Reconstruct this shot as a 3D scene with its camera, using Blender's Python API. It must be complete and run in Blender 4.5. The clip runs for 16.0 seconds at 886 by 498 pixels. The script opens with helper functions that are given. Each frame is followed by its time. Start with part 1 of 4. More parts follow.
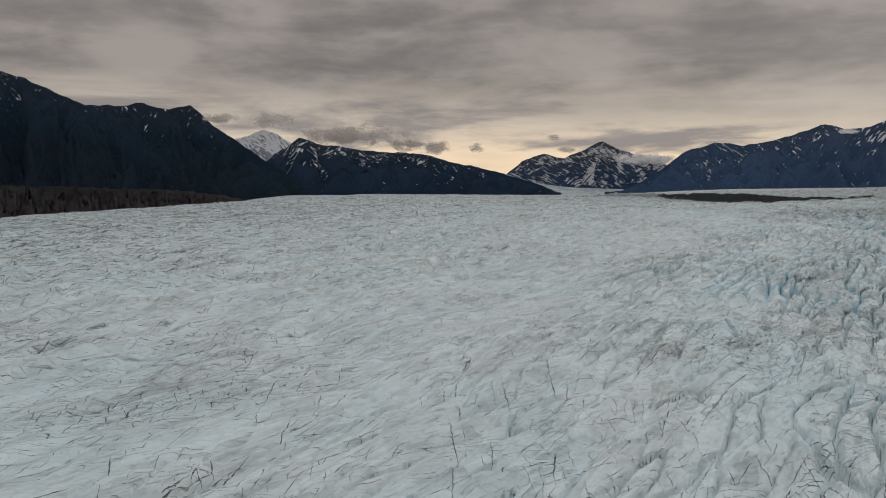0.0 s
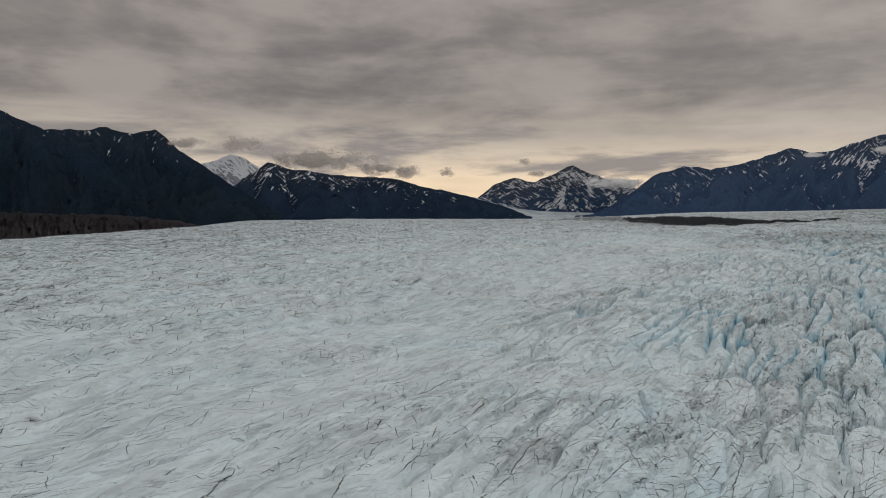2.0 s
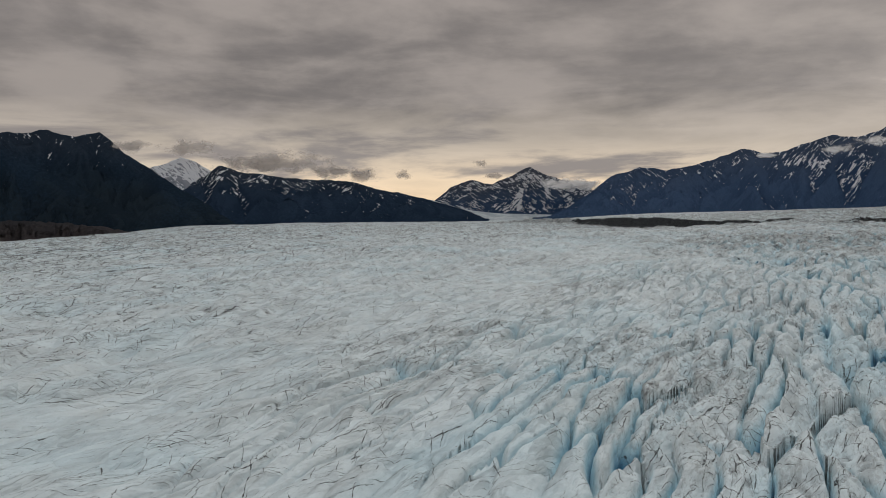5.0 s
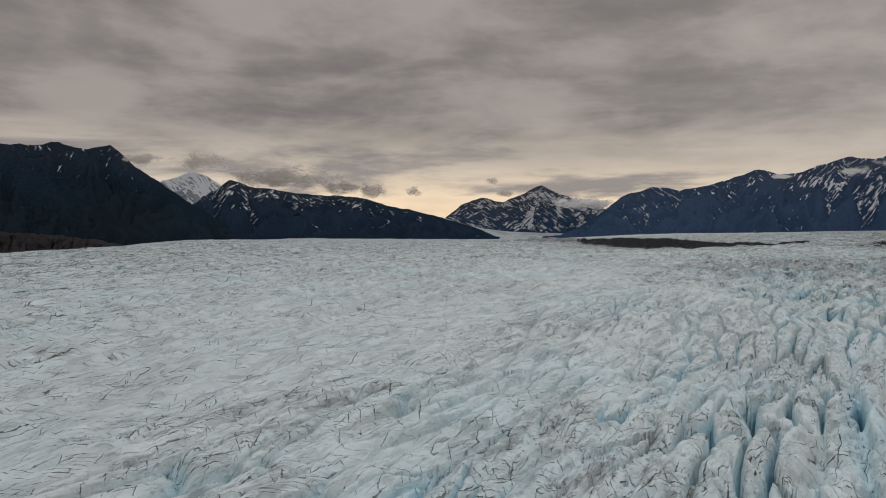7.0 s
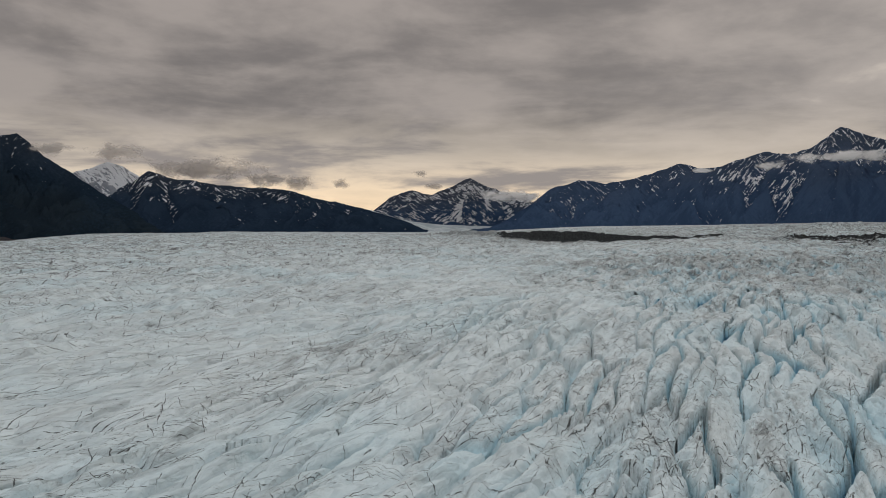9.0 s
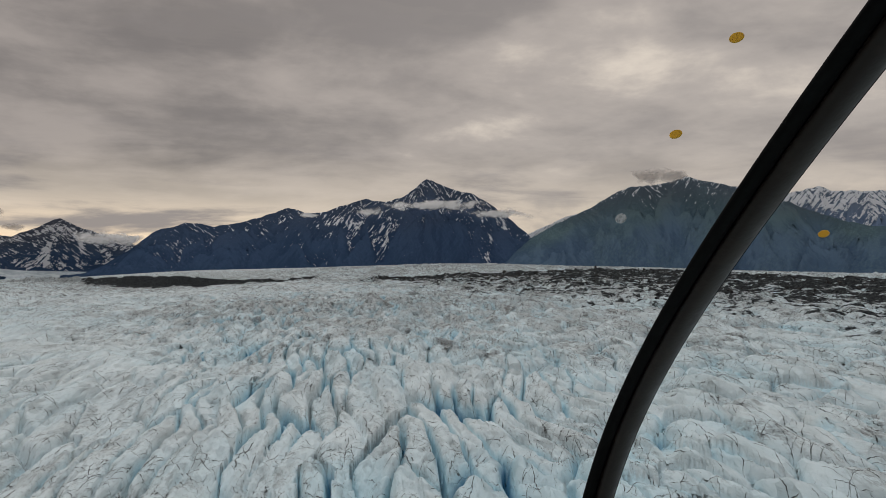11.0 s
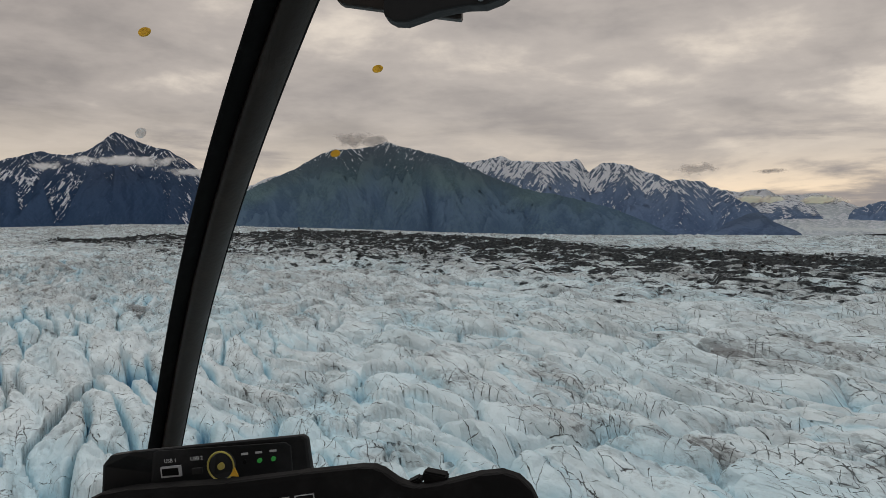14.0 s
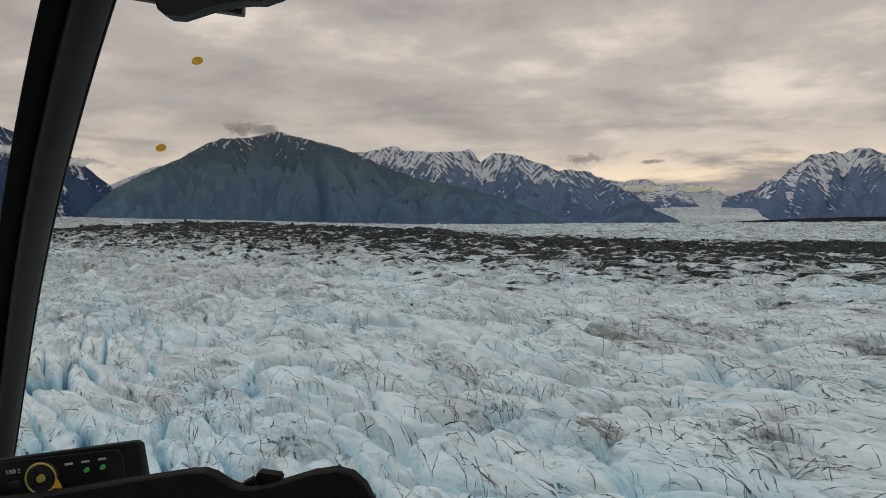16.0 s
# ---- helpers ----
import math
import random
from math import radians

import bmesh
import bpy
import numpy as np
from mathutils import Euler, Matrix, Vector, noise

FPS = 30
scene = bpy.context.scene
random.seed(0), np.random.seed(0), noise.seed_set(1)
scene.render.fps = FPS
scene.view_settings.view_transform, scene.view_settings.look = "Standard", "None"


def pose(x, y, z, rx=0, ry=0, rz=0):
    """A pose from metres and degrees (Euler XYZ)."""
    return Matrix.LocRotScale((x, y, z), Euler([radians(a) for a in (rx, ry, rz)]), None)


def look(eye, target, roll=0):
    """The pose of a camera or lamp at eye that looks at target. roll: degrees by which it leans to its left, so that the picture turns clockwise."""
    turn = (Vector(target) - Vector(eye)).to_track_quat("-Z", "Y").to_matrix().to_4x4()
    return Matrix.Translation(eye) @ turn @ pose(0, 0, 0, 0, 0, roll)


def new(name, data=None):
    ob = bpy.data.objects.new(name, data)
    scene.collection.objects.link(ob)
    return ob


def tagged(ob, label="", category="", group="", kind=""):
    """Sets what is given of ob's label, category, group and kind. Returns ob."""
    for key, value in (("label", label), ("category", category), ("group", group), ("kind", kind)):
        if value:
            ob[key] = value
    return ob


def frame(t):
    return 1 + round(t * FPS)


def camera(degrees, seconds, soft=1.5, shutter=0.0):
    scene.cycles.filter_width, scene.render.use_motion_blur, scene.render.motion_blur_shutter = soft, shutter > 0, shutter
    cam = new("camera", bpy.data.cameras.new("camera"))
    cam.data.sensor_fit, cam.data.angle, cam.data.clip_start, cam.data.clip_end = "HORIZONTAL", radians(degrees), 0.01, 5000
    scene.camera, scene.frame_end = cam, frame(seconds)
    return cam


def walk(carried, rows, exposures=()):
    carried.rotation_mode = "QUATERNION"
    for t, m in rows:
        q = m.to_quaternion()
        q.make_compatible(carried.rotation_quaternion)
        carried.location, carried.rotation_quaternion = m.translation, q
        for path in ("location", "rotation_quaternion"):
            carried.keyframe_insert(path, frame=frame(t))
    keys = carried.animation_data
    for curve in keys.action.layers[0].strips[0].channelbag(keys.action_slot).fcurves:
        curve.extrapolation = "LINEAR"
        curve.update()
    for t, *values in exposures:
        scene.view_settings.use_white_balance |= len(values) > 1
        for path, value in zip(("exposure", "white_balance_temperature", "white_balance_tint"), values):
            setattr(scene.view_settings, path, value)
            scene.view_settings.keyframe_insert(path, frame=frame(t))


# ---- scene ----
# ---------------------------------------------------------------- camera: flown low over the ice, then held in the cockpit and turned to the right
cam = camera(60.03, 16.0, 0.6)
# seconds, x, y, z, yaw, pitch, roll
ROWS = [
    (0.0, 0.00, 0.00, 27.00, -0.13, -4.87, -0.32),
    (0.5, 4.90, 8.83, 26.93, -0.42, -3.90, -0.28),
    (1.0, 9.88, 17.63, 26.83, -0.78, -3.38, -0.24),
    (1.5, 14.88, 26.45, 26.66, -1.29, -3.19, -0.19),
    (2.0, 19.88, 35.31, 26.51, -2.08, -3.05, -0.10),
    (2.5, 24.86, 44.19, 26.43, -3.05, -2.88, -0.05),
    (3.0, 29.82, 53.14, 26.28, -4.03, -2.83, -0.03),
    (3.5, 34.80, 62.18, 26.22, -4.84, -2.89, 0.04),
    (4.0, 39.82, 71.28, 26.21, -5.41, -3.01, 0.05),
    (4.2, 41.85, 74.91, 26.21, -5.55, -3.05, 0.28),
    (6.3, 63.25, 112.80, 26.15, -3.72, -1.88, -0.14),
    (6.5, 65.26, 116.37, 26.14, -3.71, -1.71, -0.28),
    (7.0, 70.22, 125.29, 26.15, -3.97, -1.55, -0.40),
    (7.5, 75.13, 134.24, 26.16, -4.43, -1.68, -0.47),
    (8.0, 80.11, 143.20, 26.22, -4.91, -2.15, -0.54),
    (8.2, 82.08, 146.75, 26.24, -5.12, -2.36, -0.54),
    (8.7, 88.574, 154.682, 26.301, -6.90, -2.37, -0.47),
    (9.2, 96.799, 160.721, 26.375, -10.91, -1.65, -0.30),
    (9.7, 104.648, 164.854, 26.447, -16.72, -0.57, -0.09),
    (10.0, 108.530, 166.520, 26.490, -20.90, 0.08, 0.01),
    (10.3, 110.880, 167.425, 26.516, -25.49, 0.65, 0.09),
    (10.5, 111.400, 167.619, 26.527, -28.75, 0.93, 0.11),
    (11.0, 111.449, 167.567, 26.537, -37.41, 1.23, 0.21),
    (11.5, 111.472, 167.564, 26.531, -44.45, 1.00, 0.26),
    (12.0, 111.511, 167.537, 26.506, -49.98, 0.30, 0.08),
    (12.5, 111.531, 167.510, 26.486, -52.23, -0.58, 0.06),
    (13.0, 111.554, 167.487, 26.465, -54.14, -1.42, 0.10),
    (13.5, 111.563, 167.465, 26.473, -56.46, -1.75, -0.01),
    (14.0, 111.572, 167.448, 26.495, -59.27, -1.68, 0.00),
    (14.5, 111.576, 167.437, 26.508, -61.90, -1.73, 0.28),
    (15.0, 111.585, 167.428, 26.501, -64.06, -1.91, 0.56),
    (15.5, 111.594, 167.415, 26.508, -65.81, -2.19, 0.54),
    (16.0, 111.600, 167.400, 26.500, -67.18, -2.45, 0.44),
]
EXPOSURES = [(0.0, 0.0, 6500, 10), (4.0, 0.0, 6500, 10), (8.2, 0.05, 6500, 10), (10.5, 0.08, 6500, 10), (12.0, 0.16, 6500, 10), (16.0, 0.22, 6500, 10)]
walk(cam, [(t, pose(x, y, z, 90 + pitch, roll, yaw)) for t, x, y, z, yaw, pitch, roll in ROWS], EXPOSURES)


# ---------------------------------------------------------------- node helpers
class Nodes:
    """A small writer of node trees."""

    def __init__(self, tree):
        self.tree = tree
        tree.nodes.clear()

    def add(self, kind, values=None, **props):
        n = self.tree.nodes.new(kind)
        for key, value in props.items():
            setattr(n, key, value)
        for key, value in (values or {}).items():
            if isinstance(value, bpy.types.NodeSocket):
                self.tree.links.new(value, n.inputs[key])
            else:
                n.inputs[key].default_value = value
        return n

    def math(self, op, a, b=0.0, c=0.0, clamp=False):
        n = self.add("ShaderNodeMath", {0: a, 1: b, 2: c}, operation=op, use_clamp=clamp)
        return n.outputs[0]

    def vmath(self, op, a, b=(0, 0, 0)):
        return self.add("ShaderNodeVectorMath", {0: a, 1: b}, operation=op).outputs[0]

    def step(self, value, low, high, out0=0.0, out1=1.0):
        n = self.add("ShaderNodeMapRange", {"Value": value, "From Min": low, "From Max": high, "To Min": out0, "To Max": out1}, interpolation_type="SMOOTHSTEP")
        return n.outputs[0]

    def noise(self, vector, scale, detail=4.0, rough=0.55, distort=0.0):
        return self.add("ShaderNodeTexNoise", {"Vector": vector, "Scale": scale, "Detail": detail, "Roughness": rough, "Distortion": distort}).outputs["Fac"]

    def mix(self, fac, a, b, blend="MIX"):
        n = self.add("ShaderNodeMix", data_type="RGBA", blend_type=blend)
        for key, value in ((0, fac), (6, a), (7, b)):
            if isinstance(value, bpy.types.NodeSocket):
                self.tree.links.new(value, n.inputs[key])
            else:
                n.inputs[key].default_value = value if key == 0 else (*value, 1)
        return n.outputs[2]

    def stretched(self, vector, turn, scale, loc=(0, 0, 0)):
        """Turned first, stretched after, so that the grain runs at an angle."""
        return self.mapping(self.mapping(vector, rot=(0, 0, turn)), scale=scale, loc=loc)

    def mapping(self, vector, rot=(0, 0, 0), scale=(1, 1, 1), loc=(0, 0, 0)):
        return self.add("ShaderNodeMapping", {"Vector": vector, "Rotation": [radians(a) for a in rot], "Scale": scale, "Location": loc}).outputs[0]

    def position(self):
        return self.add("ShaderNodeNewGeometry").outputs["Position"]

    def bump(self, height, strength, distance):
        return self.add("ShaderNodeBump", {"Height": height, "Strength": strength, "Distance": distance}).outputs[0]

    def surface(self, colour, rough=0.7, normal=None, **values):
        n = self.add("ShaderNodeBsdfPrincipled", {"Base Color": colour if isinstance(colour, bpy.types.NodeSocket) else (*colour, 1), "Roughness": rough})
        for key, value in values.items():
            key = key.replace("_", " ")
            if isinstance(value, bpy.types.NodeSocket):
                self.tree.links.new(value, n.inputs[key])
            else:
                n.inputs[key].default_value = value
        if normal is not None:
            self.tree.links.new(normal, n.inputs["Normal"])
        self.add("ShaderNodeOutputMaterial", {"Surface": n.outputs[0]})
        return n


def material(name):
    m = bpy.data.materials.new(name)
    m.use_nodes = True
    return m, Nodes(m.node_tree)


# ---------------------------------------------------------------- world: a grey cloud deck with a cream gap over the horizon
def make_world():
    w = bpy.data.worlds.new("overcast_evening")
    w.use_nodes = True
    scene.world = w
    n = Nodes(w.node_tree)
    way = n.add("ShaderNodeTexCoord").outputs["Generated"]
    x, y, z = n.add("ShaderNodeSeparateXYZ", {0: way}).outputs
    up = n.math("MAXIMUM", z, 0.0)
    flat = n.vmath("MULTIPLY", way, (1, 1, 0))
    deck = n.add("ShaderNodeVectorMath", {0: flat, 3: n.math("DIVIDE", 1.0, n.math("ADD", up, 0.13))}, operation="SCALE").outputs[0]
    deck = n.mapping(deck, rot=(0, 0, 12), loc=(0.6, 0.2, 0))
    big = n.noise(deck, 0.75, 6, 0.54, 0.3)
    mid = n.noise(n.mapping(deck, loc=(7, 3, 0)), 1.9, 7, 0.55, 0.3)
    puffs = n.noise(n.mapping(way, scale=(1, 1, 2.4), loc=(1.4, 0.3, 0.1)), 4.4, 8, 0.58, 0.2)
    streak = n.noise(n.mapping(way, scale=(1, 1, 6.0), loc=(3, 1, 0.2)), 3.4, 9, 0.58, 0.3)
    density = n.math("ADD", n.math("MULTIPLY", big, 0.42), n.math("ADD", n.math("MULTIPLY", mid, 0.28), n.math("MULTIPLY", puffs, 0.30)))

    def towards(bearing, height, near, wide):
        a, e = radians(bearing), radians(height)
        d = n.add("ShaderNodeVectorMath", {0: way, 1: (-math.sin(a) * math.cos(e), math.cos(a) * math.cos(e), math.sin(e))}, operation="DOT_PRODUCT").outputs["Value"]
        return n.step(d, math.cos(radians(wide)), math.cos(radians(near)))

    # to the right of the first view the deck is thinner and breaks open
    thin = n.step(x, 0.15, 1.0)
    breaks = n.math("MAXIMUM", n.math("MULTIPLY", towards(-47, 14, 0, 9), 0.5), n.math("MULTIPLY", towards(-88, 10, 3, 24), 0.55))
    density = n.math("ADD", density, n.math("MULTIPLY", breaks, 0.10))
    dark = n.mix(thin, (0.178, 0.160, 0.152), (0.300, 0.272, 0.256))
    light = n.mix(thin, (0.345, 0.305, 0.280), (0.455, 0.408, 0.370))
    deckcol = n.mix(n.step(density, 0.42, 0.58), dark, light)
    deckcol = n.mix(n.math("MULTIPLY", n.step(density, 0.550, 0.65), n.step(thin, 0.15, 0.6)), deckcol, (0.70, 0.62, 0.53))
    glow = n.math("MAXIMUM", towards(-5, 1, 2, 26), towards(-90, 2, 2, 22))
    gap = n.mix(n.step(z, 0.0, 0.10), n.mix(glow, (0.76, 0.63, 0.48), (1.05, 0.80, 0.53)), (0.66, 0.57, 0.47))
    low = n.mix(n.step(streak, 0.45, 0.62), gap, (0.285, 0.255, 0.243))
    low = n.mix(n.math("MULTIPLY", n.step(puffs, 0.50, 0.66), 0.7), low, (0.33, 0.295, 0.275))
    lowness = n.math("SUBTRACT", n.step(z, 0.035, 0.165), n.math("MULTIPLY", n.math("SUBTRACT", streak, 0.5), 1.1), clamp=True)
    sky = n.mix(lowness, low, deckcol)
    # an overcast sky is brightest, and coolest, overhead
    over = n.step(z, 0.34, 0.95)
    sky = n.mix(over, sky, n.mix(n.step(density, 0.40, 0.60), (0.60, 0.632, 0.662), (0.775, 0.812, 0.845)))
    blue = n.add("ShaderNodeTexSky", sky_type="NISHITA", sun_disc=False, sun_elevation=radians(SUN_ELEVATION), sun_rotation=radians(SUN_ROTATION)).outputs[0]
    clear = n.add("ShaderNodeBackground", {"Color": blue, "Strength": 0.05}).outputs[0]
    cloud = n.add("ShaderNodeBackground", {"Color": sky, "Strength": 1.0}).outputs[0]
    both = n.add("ShaderNodeMixShader", {0: 0.96, 1: clear, 2: cloud}).outputs[0]
    n.add("ShaderNodeOutputWorld", {"Surface": both})


SUN_ELEVATION, SUN_ROTATION = 38.0, 20.0
make_world()
sun = new("sun", bpy.data.lights.new("sun", "SUN"))
sun.data.energy, sun.data.angle, sun.data.color = 0.45, radians(25), (1.0, 0.94, 0.86)
sun.matrix_world = look((0, 0, 500), (-math.sin(radians(SUN_ROTATION)) * 500, -math.cos(radians(SUN_ROTATION)) * 500, 500 - 500 * math.tan(radians(SUN_ELEVATION))))


# ---------------------------------------------------------------- materials
def ice_material():
    m, n = material("glacier_ice")
    at = n.add("ShaderNodeAttribute", attribute_name="ice")
    rgb = n.add("ShaderNodeSeparateColor", {0: at.outputs["Color"]})
    debris, blue, dirt = rgb.outputs
    wide = at.outputs["Alpha"]
    p = n.position()
    along = n.mapping(p, rot=(0, 0, 30))  # x across the flow, y along it
    grain = n.noise(p, 2.6, 6, 0.65)
    stain = n.noise(n.mapping(along, scale=(1.0, 0.35, 1.0)), 0.25, 7, 0.62, 0.5)
    patch = n.noise(p, 0.035, 4, 0.5)
    white = n.mix(n.step(stain, 0.36, 0.66), (0.725, 0.805, 0.822), (0.610, 0.668, 0.674))
    white = n.mix(n.math("MULTIPLY", n.step(grain, 0.54, 0.74), 0.22), white, (0.46, 0.46, 0.44))
    white = n.mix(n.math("MULTIPLY", n.step(patch, 0.46, 0.68), 0.45), white, (0.60, 0.76, 0.81))
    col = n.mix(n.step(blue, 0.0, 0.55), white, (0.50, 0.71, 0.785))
    # deep cuts darker: blue ice, with crevasse shade put into the colour
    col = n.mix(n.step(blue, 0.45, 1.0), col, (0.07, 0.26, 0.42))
    # small flat facets, each with its own tilt
    bend = n.add("ShaderNodeTexNoise", {"Vector": p, "Scale": 0.35, "Detail": 2.0, "Roughness": 0.5}).outputs["Color"]
    bent = n.vmath("ADD", p, n.vmath("MULTIPLY", n.vmath("SUBTRACT", bend, (0.5, 0.5, 0.5)), (0.8, 0.8, 0.0)))

    def facets(rot, scale, size, seed):
        v = n.stretched(bent, rot, (*scale, 0.0), (seed, seed * 2, 0))
        tex = n.add("ShaderNodeTexVoronoi", {"Vector": v, "Scale": size}, feature="F1", voronoi_dimensions="2D")
        lean = n.vmath("SUBTRACT", tex.outputs["Color"], (0.5, 0.5, 0.5))
        off = n.vmath("SUBTRACT", v, tex.outputs["Position"])
        return n.math("ADD", n.math("MULTIPLY", n.add("ShaderNodeVectorMath", {0: off, 1: lean}, operation="DOT_PRODUCT").outputs["Value"], 2.0), n.math("MULTIPLY", n.add("ShaderNodeSeparateXYZ", {0: lean}).outputs[2], 0.5))

    # dirty cracks and painted-in shade of crevasse sides: short tapering strokes, each with its own slant, bow and
    # length, alone or in hatched clusters
    jog = n.add("ShaderNodeTexNoise", {"Vector": p, "Scale": 1.7, "Detail": 3.0, "Roughness": 0.6}).outputs["Color"]
    jagged = n.vmath("ADD", bent, n.vmath("MULTIPLY", n.vmath("SUBTRACT", jog, (0.5, 0.5, 0.5)), (0.22, 0.22, 0.0)))

    uneven = n.step(n.noise(n.mapping(p, loc=(31, 3, 0)), 2.6, 2, 0.6), 0.34, 0.66, 0.30, 1.5)
    chain = [jagged]  # one layer is worked out after another

    def strokes(bearing, slant, size, long, width, most, clump, seed, hatch=0.0):
        v = n.stretched(chain[0], -bearing, (1 / size, 1 / (size * long), 0.0), (seed, seed * 2, 0))
        tex = n.add("ShaderNodeTexVoronoi", {"Vector": v, "Scale": 1.0}, feature="F1", voronoi_dimensions="2D")
        r, g, b = n.add("ShaderNodeSeparateColor", {0: tex.outputs["Color"]}).outputs
        ox, oy, _ = n.add("ShaderNodeSeparateXYZ", {0: n.vmath("SUBTRACT", v, tex.outputs["Position"])}).outputs
        ox = n.math("MULTIPLY_ADD", oy, n.math("MULTIPLY", n.math("SUBTRACT", r, 0.5), slant), ox)
        ox = n.math("MULTIPLY_ADD", n.math("MULTIPLY", oy, oy), n.math("MULTIPLY", n.math("SUBTRACT", g, 0.5), 0.5), ox)
        across = n.math("ABSOLUTE", ox)
        if hatch:
            inside = n.step(across, 0.28, 0.40, 1.0, 0.0)
            across = n.math("PINGPONG", n.math("MULTIPLY_ADD", oy, n.math("SUBTRACT", b, 0.5), n.math("ADD", ox, 3.0)), hatch)
        half = n.math("MULTIPLY_ADD", g, 0.32, 0.18)
        q = n.math("DIVIDE", oy, half)
        taper = n.math("SUBTRACT", 1.0, n.math("MULTIPLY", q, q))
        w = n.math("MULTIPLY", n.math("MAXIMUM", taper, 0.001), n.math("MULTIPLY_ADD", wide, width * 3.4 / size, width * 0.66 / size))
        w = n.math("MULTIPLY", w, uneven)
        line = n.step(n.math("SUBTRACT", across, w), n.math("MULTIPLY", w, -0.6), 0.0, 1.0, 0.0)
        line = n.math("MULTIPLY", line, n.math("GREATER_THAN", taper, 0.0))
        if hatch:
            line = n.math("MULTIPLY", line, inside)
        field = n.step(n.noise(n.mapping(chain[0], loc=(seed, 0, 0)), clump, 3, 0.55), 0.42, 0.64, 0.04, 1.0)
        field = n.math("MULTIPLY", field, most) if not isinstance(most, bpy.types.NodeSocket) else n.math("MULTIPLY", n.math("ADD", field, 0.5), most)
        line = n.math("MULTIPLY", line, n.math("LESS_THAN", b, field))
        chain[0] = n.vmath("ADD", jagged, n.add("ShaderNodeCombineXYZ", {2: n.math("MULTIPLY", line, 0.0001)}).outputs[0])
        return line

    def most_of(*lines):
        total = lines[0]
        for line in lines[1:]:
            total = n.math("MAXIMUM", total, line)
        return total

    long_ones = most_of(strokes(-6, 0.9, 4.4, 2.8, 0.070, 0.80, 0.05, 3.0), strokes(-62, 0.9, 4.2, 2.8, 0.065, 0.80, 0.06, 11.0), strokes(-28, 0.5, 7.0, 2.6, 0.095, 0.75, 0.03, 23.0), strokes(-2, 0.7, 7.0, 2.2, 0.10, 0.75, 0.02, 107.0), strokes(-36, 0.35, 3.0, 5.0, 0.060, 1.1, 0.05, 103.0), strokes(-50, 0.5, 2.0, 5.5, 0.050, 1.1, 0.05, 109.0))
    short_ones = most_of(strokes(2, 1.4, 1.7, 2.8, 0.060, 1.0, 0.10, 17.0), strokes(-48, 1.3, 2.0, 2.8, 0.058, 1.0, 0.09, 29.0), strokes(-80, 1.0, 2.4, 2.4, 0.050, 0.9, 0.07, 37.0))
    fine_ones = most_of(strokes(-20, 0.5, 4.0, 3.2, 0.045, 0.80, 0.07, 41.0, 0.11), strokes(-66, 0.5, 3.4, 3.2, 0.045, 0.80, 0.08, 53.0, 0.13))
    dirty = n.math("MULTIPLY", dirt, 1.6, clamp=True)
    dirty_ones = most_of(strokes(-35, 1.2, 2.0, 2.6, 0.10, dirty, 0.2, 61.0), strokes(15, 1.2, 1.7, 2.6, 0.095, dirty, 0.2, 67.0), strokes(-75, 1.0, 3.4, 2.4, 0.08, dirty, 0.2, 71.0, 0.12))
    # distant strokes: dirt, and the shaded sides of crevasses drawn as colour
    far_ones = n.math("MULTIPLY", most_of(strokes(-5, 1.2, 7.0, 1.8, 0.24, 1.0, 0.03, 83.0), strokes(-60, 1.2, 8.0, 2.0, 0.24, 1.0, 0.03, 89.0)), n.step(wide, 0.0, 0.25))
    farther = n.math("MULTIPLY", most_of(strokes(-10, 1.2, 18.0, 1.8, 0.40, 1.0, 0.012, 97.0), strokes(-65, 1.2, 22.0, 2.0, 0.50, 1.0, 0.012, 101.0)), n.step(wide, 0.3, 1.0))
    c = most_of(long_ones, n.math("MULTIPLY", short_ones, 0.85), n.math("MULTIPLY", fine_ones, 0.8), n.math("MULTIPLY", dirty_ones, 0.9), n.math("MULTIPLY", n.math("MAXIMUM", far_ones, farther), 0.85))
    c = n.math("MULTIPLY", c, n.step(n.noise(p, 1.1, 4, 0.7), 0.30, 0.52, 0.40, 1.0))
    calm = n.step(n.add("ShaderNodeSeparateXYZ", {0: along}).outputs[0], 0.0, 45.0, 0.085, 0.055)
    gathered = n.step(n.math("ADD", n.noise(n.mapping(along, scale=(1.0, 0.6, 1.0), loc=(4, 7, 0)), 0.16, 4, 0.6), n.math("MULTIPLY_ADD", dirt, 0.28, calm)), 0.38, 0.53, 0.24, 1.0)
    c = n.math("MULTIPLY", c, gathered)
    level = n.add("ShaderNodeSeparateXYZ", {0: n.add("ShaderNodeNewGeometry").outputs["True Normal"]}).outputs[2]
    c = n.math("MULTIPLY", c, n.step(level, 0.25, 0.60, 0.12, 1.0))  # water keeps the steep walls clean
    col = n.mix(n.math("MULTIPLY", c, 0.95), col, (0.045, 0.043, 0.042))
    # wind-blown and melted-out dirt
    speck = n.noise(n.mapping(along, scale=(1.0, 0.22, 1.0)), 2.2, 8, 0.74, 0.3)
    coarse = n.noise(n.mapping(along, scale=(1.0, 0.35, 1.0)), 0.21, 9, 0.74, 0.5)
    dusty = n.math("ADD", n.math("MULTIPLY", dirt, n.step(speck, 0.52, 0.62)), n.math("MULTIPLY", dirt, n.step(coarse, 0.54, 0.60)))
    col = n.mix(n.math("MULTIPLY", dusty, 0.72, clamp=True), col, (0.076, 0.073, 0.071))
    col = n.mix(n.math("MULTIPLY", n.step(dirt, 0.55, 1.1), 0.40), col, (0.23, 0.222, 0.212))
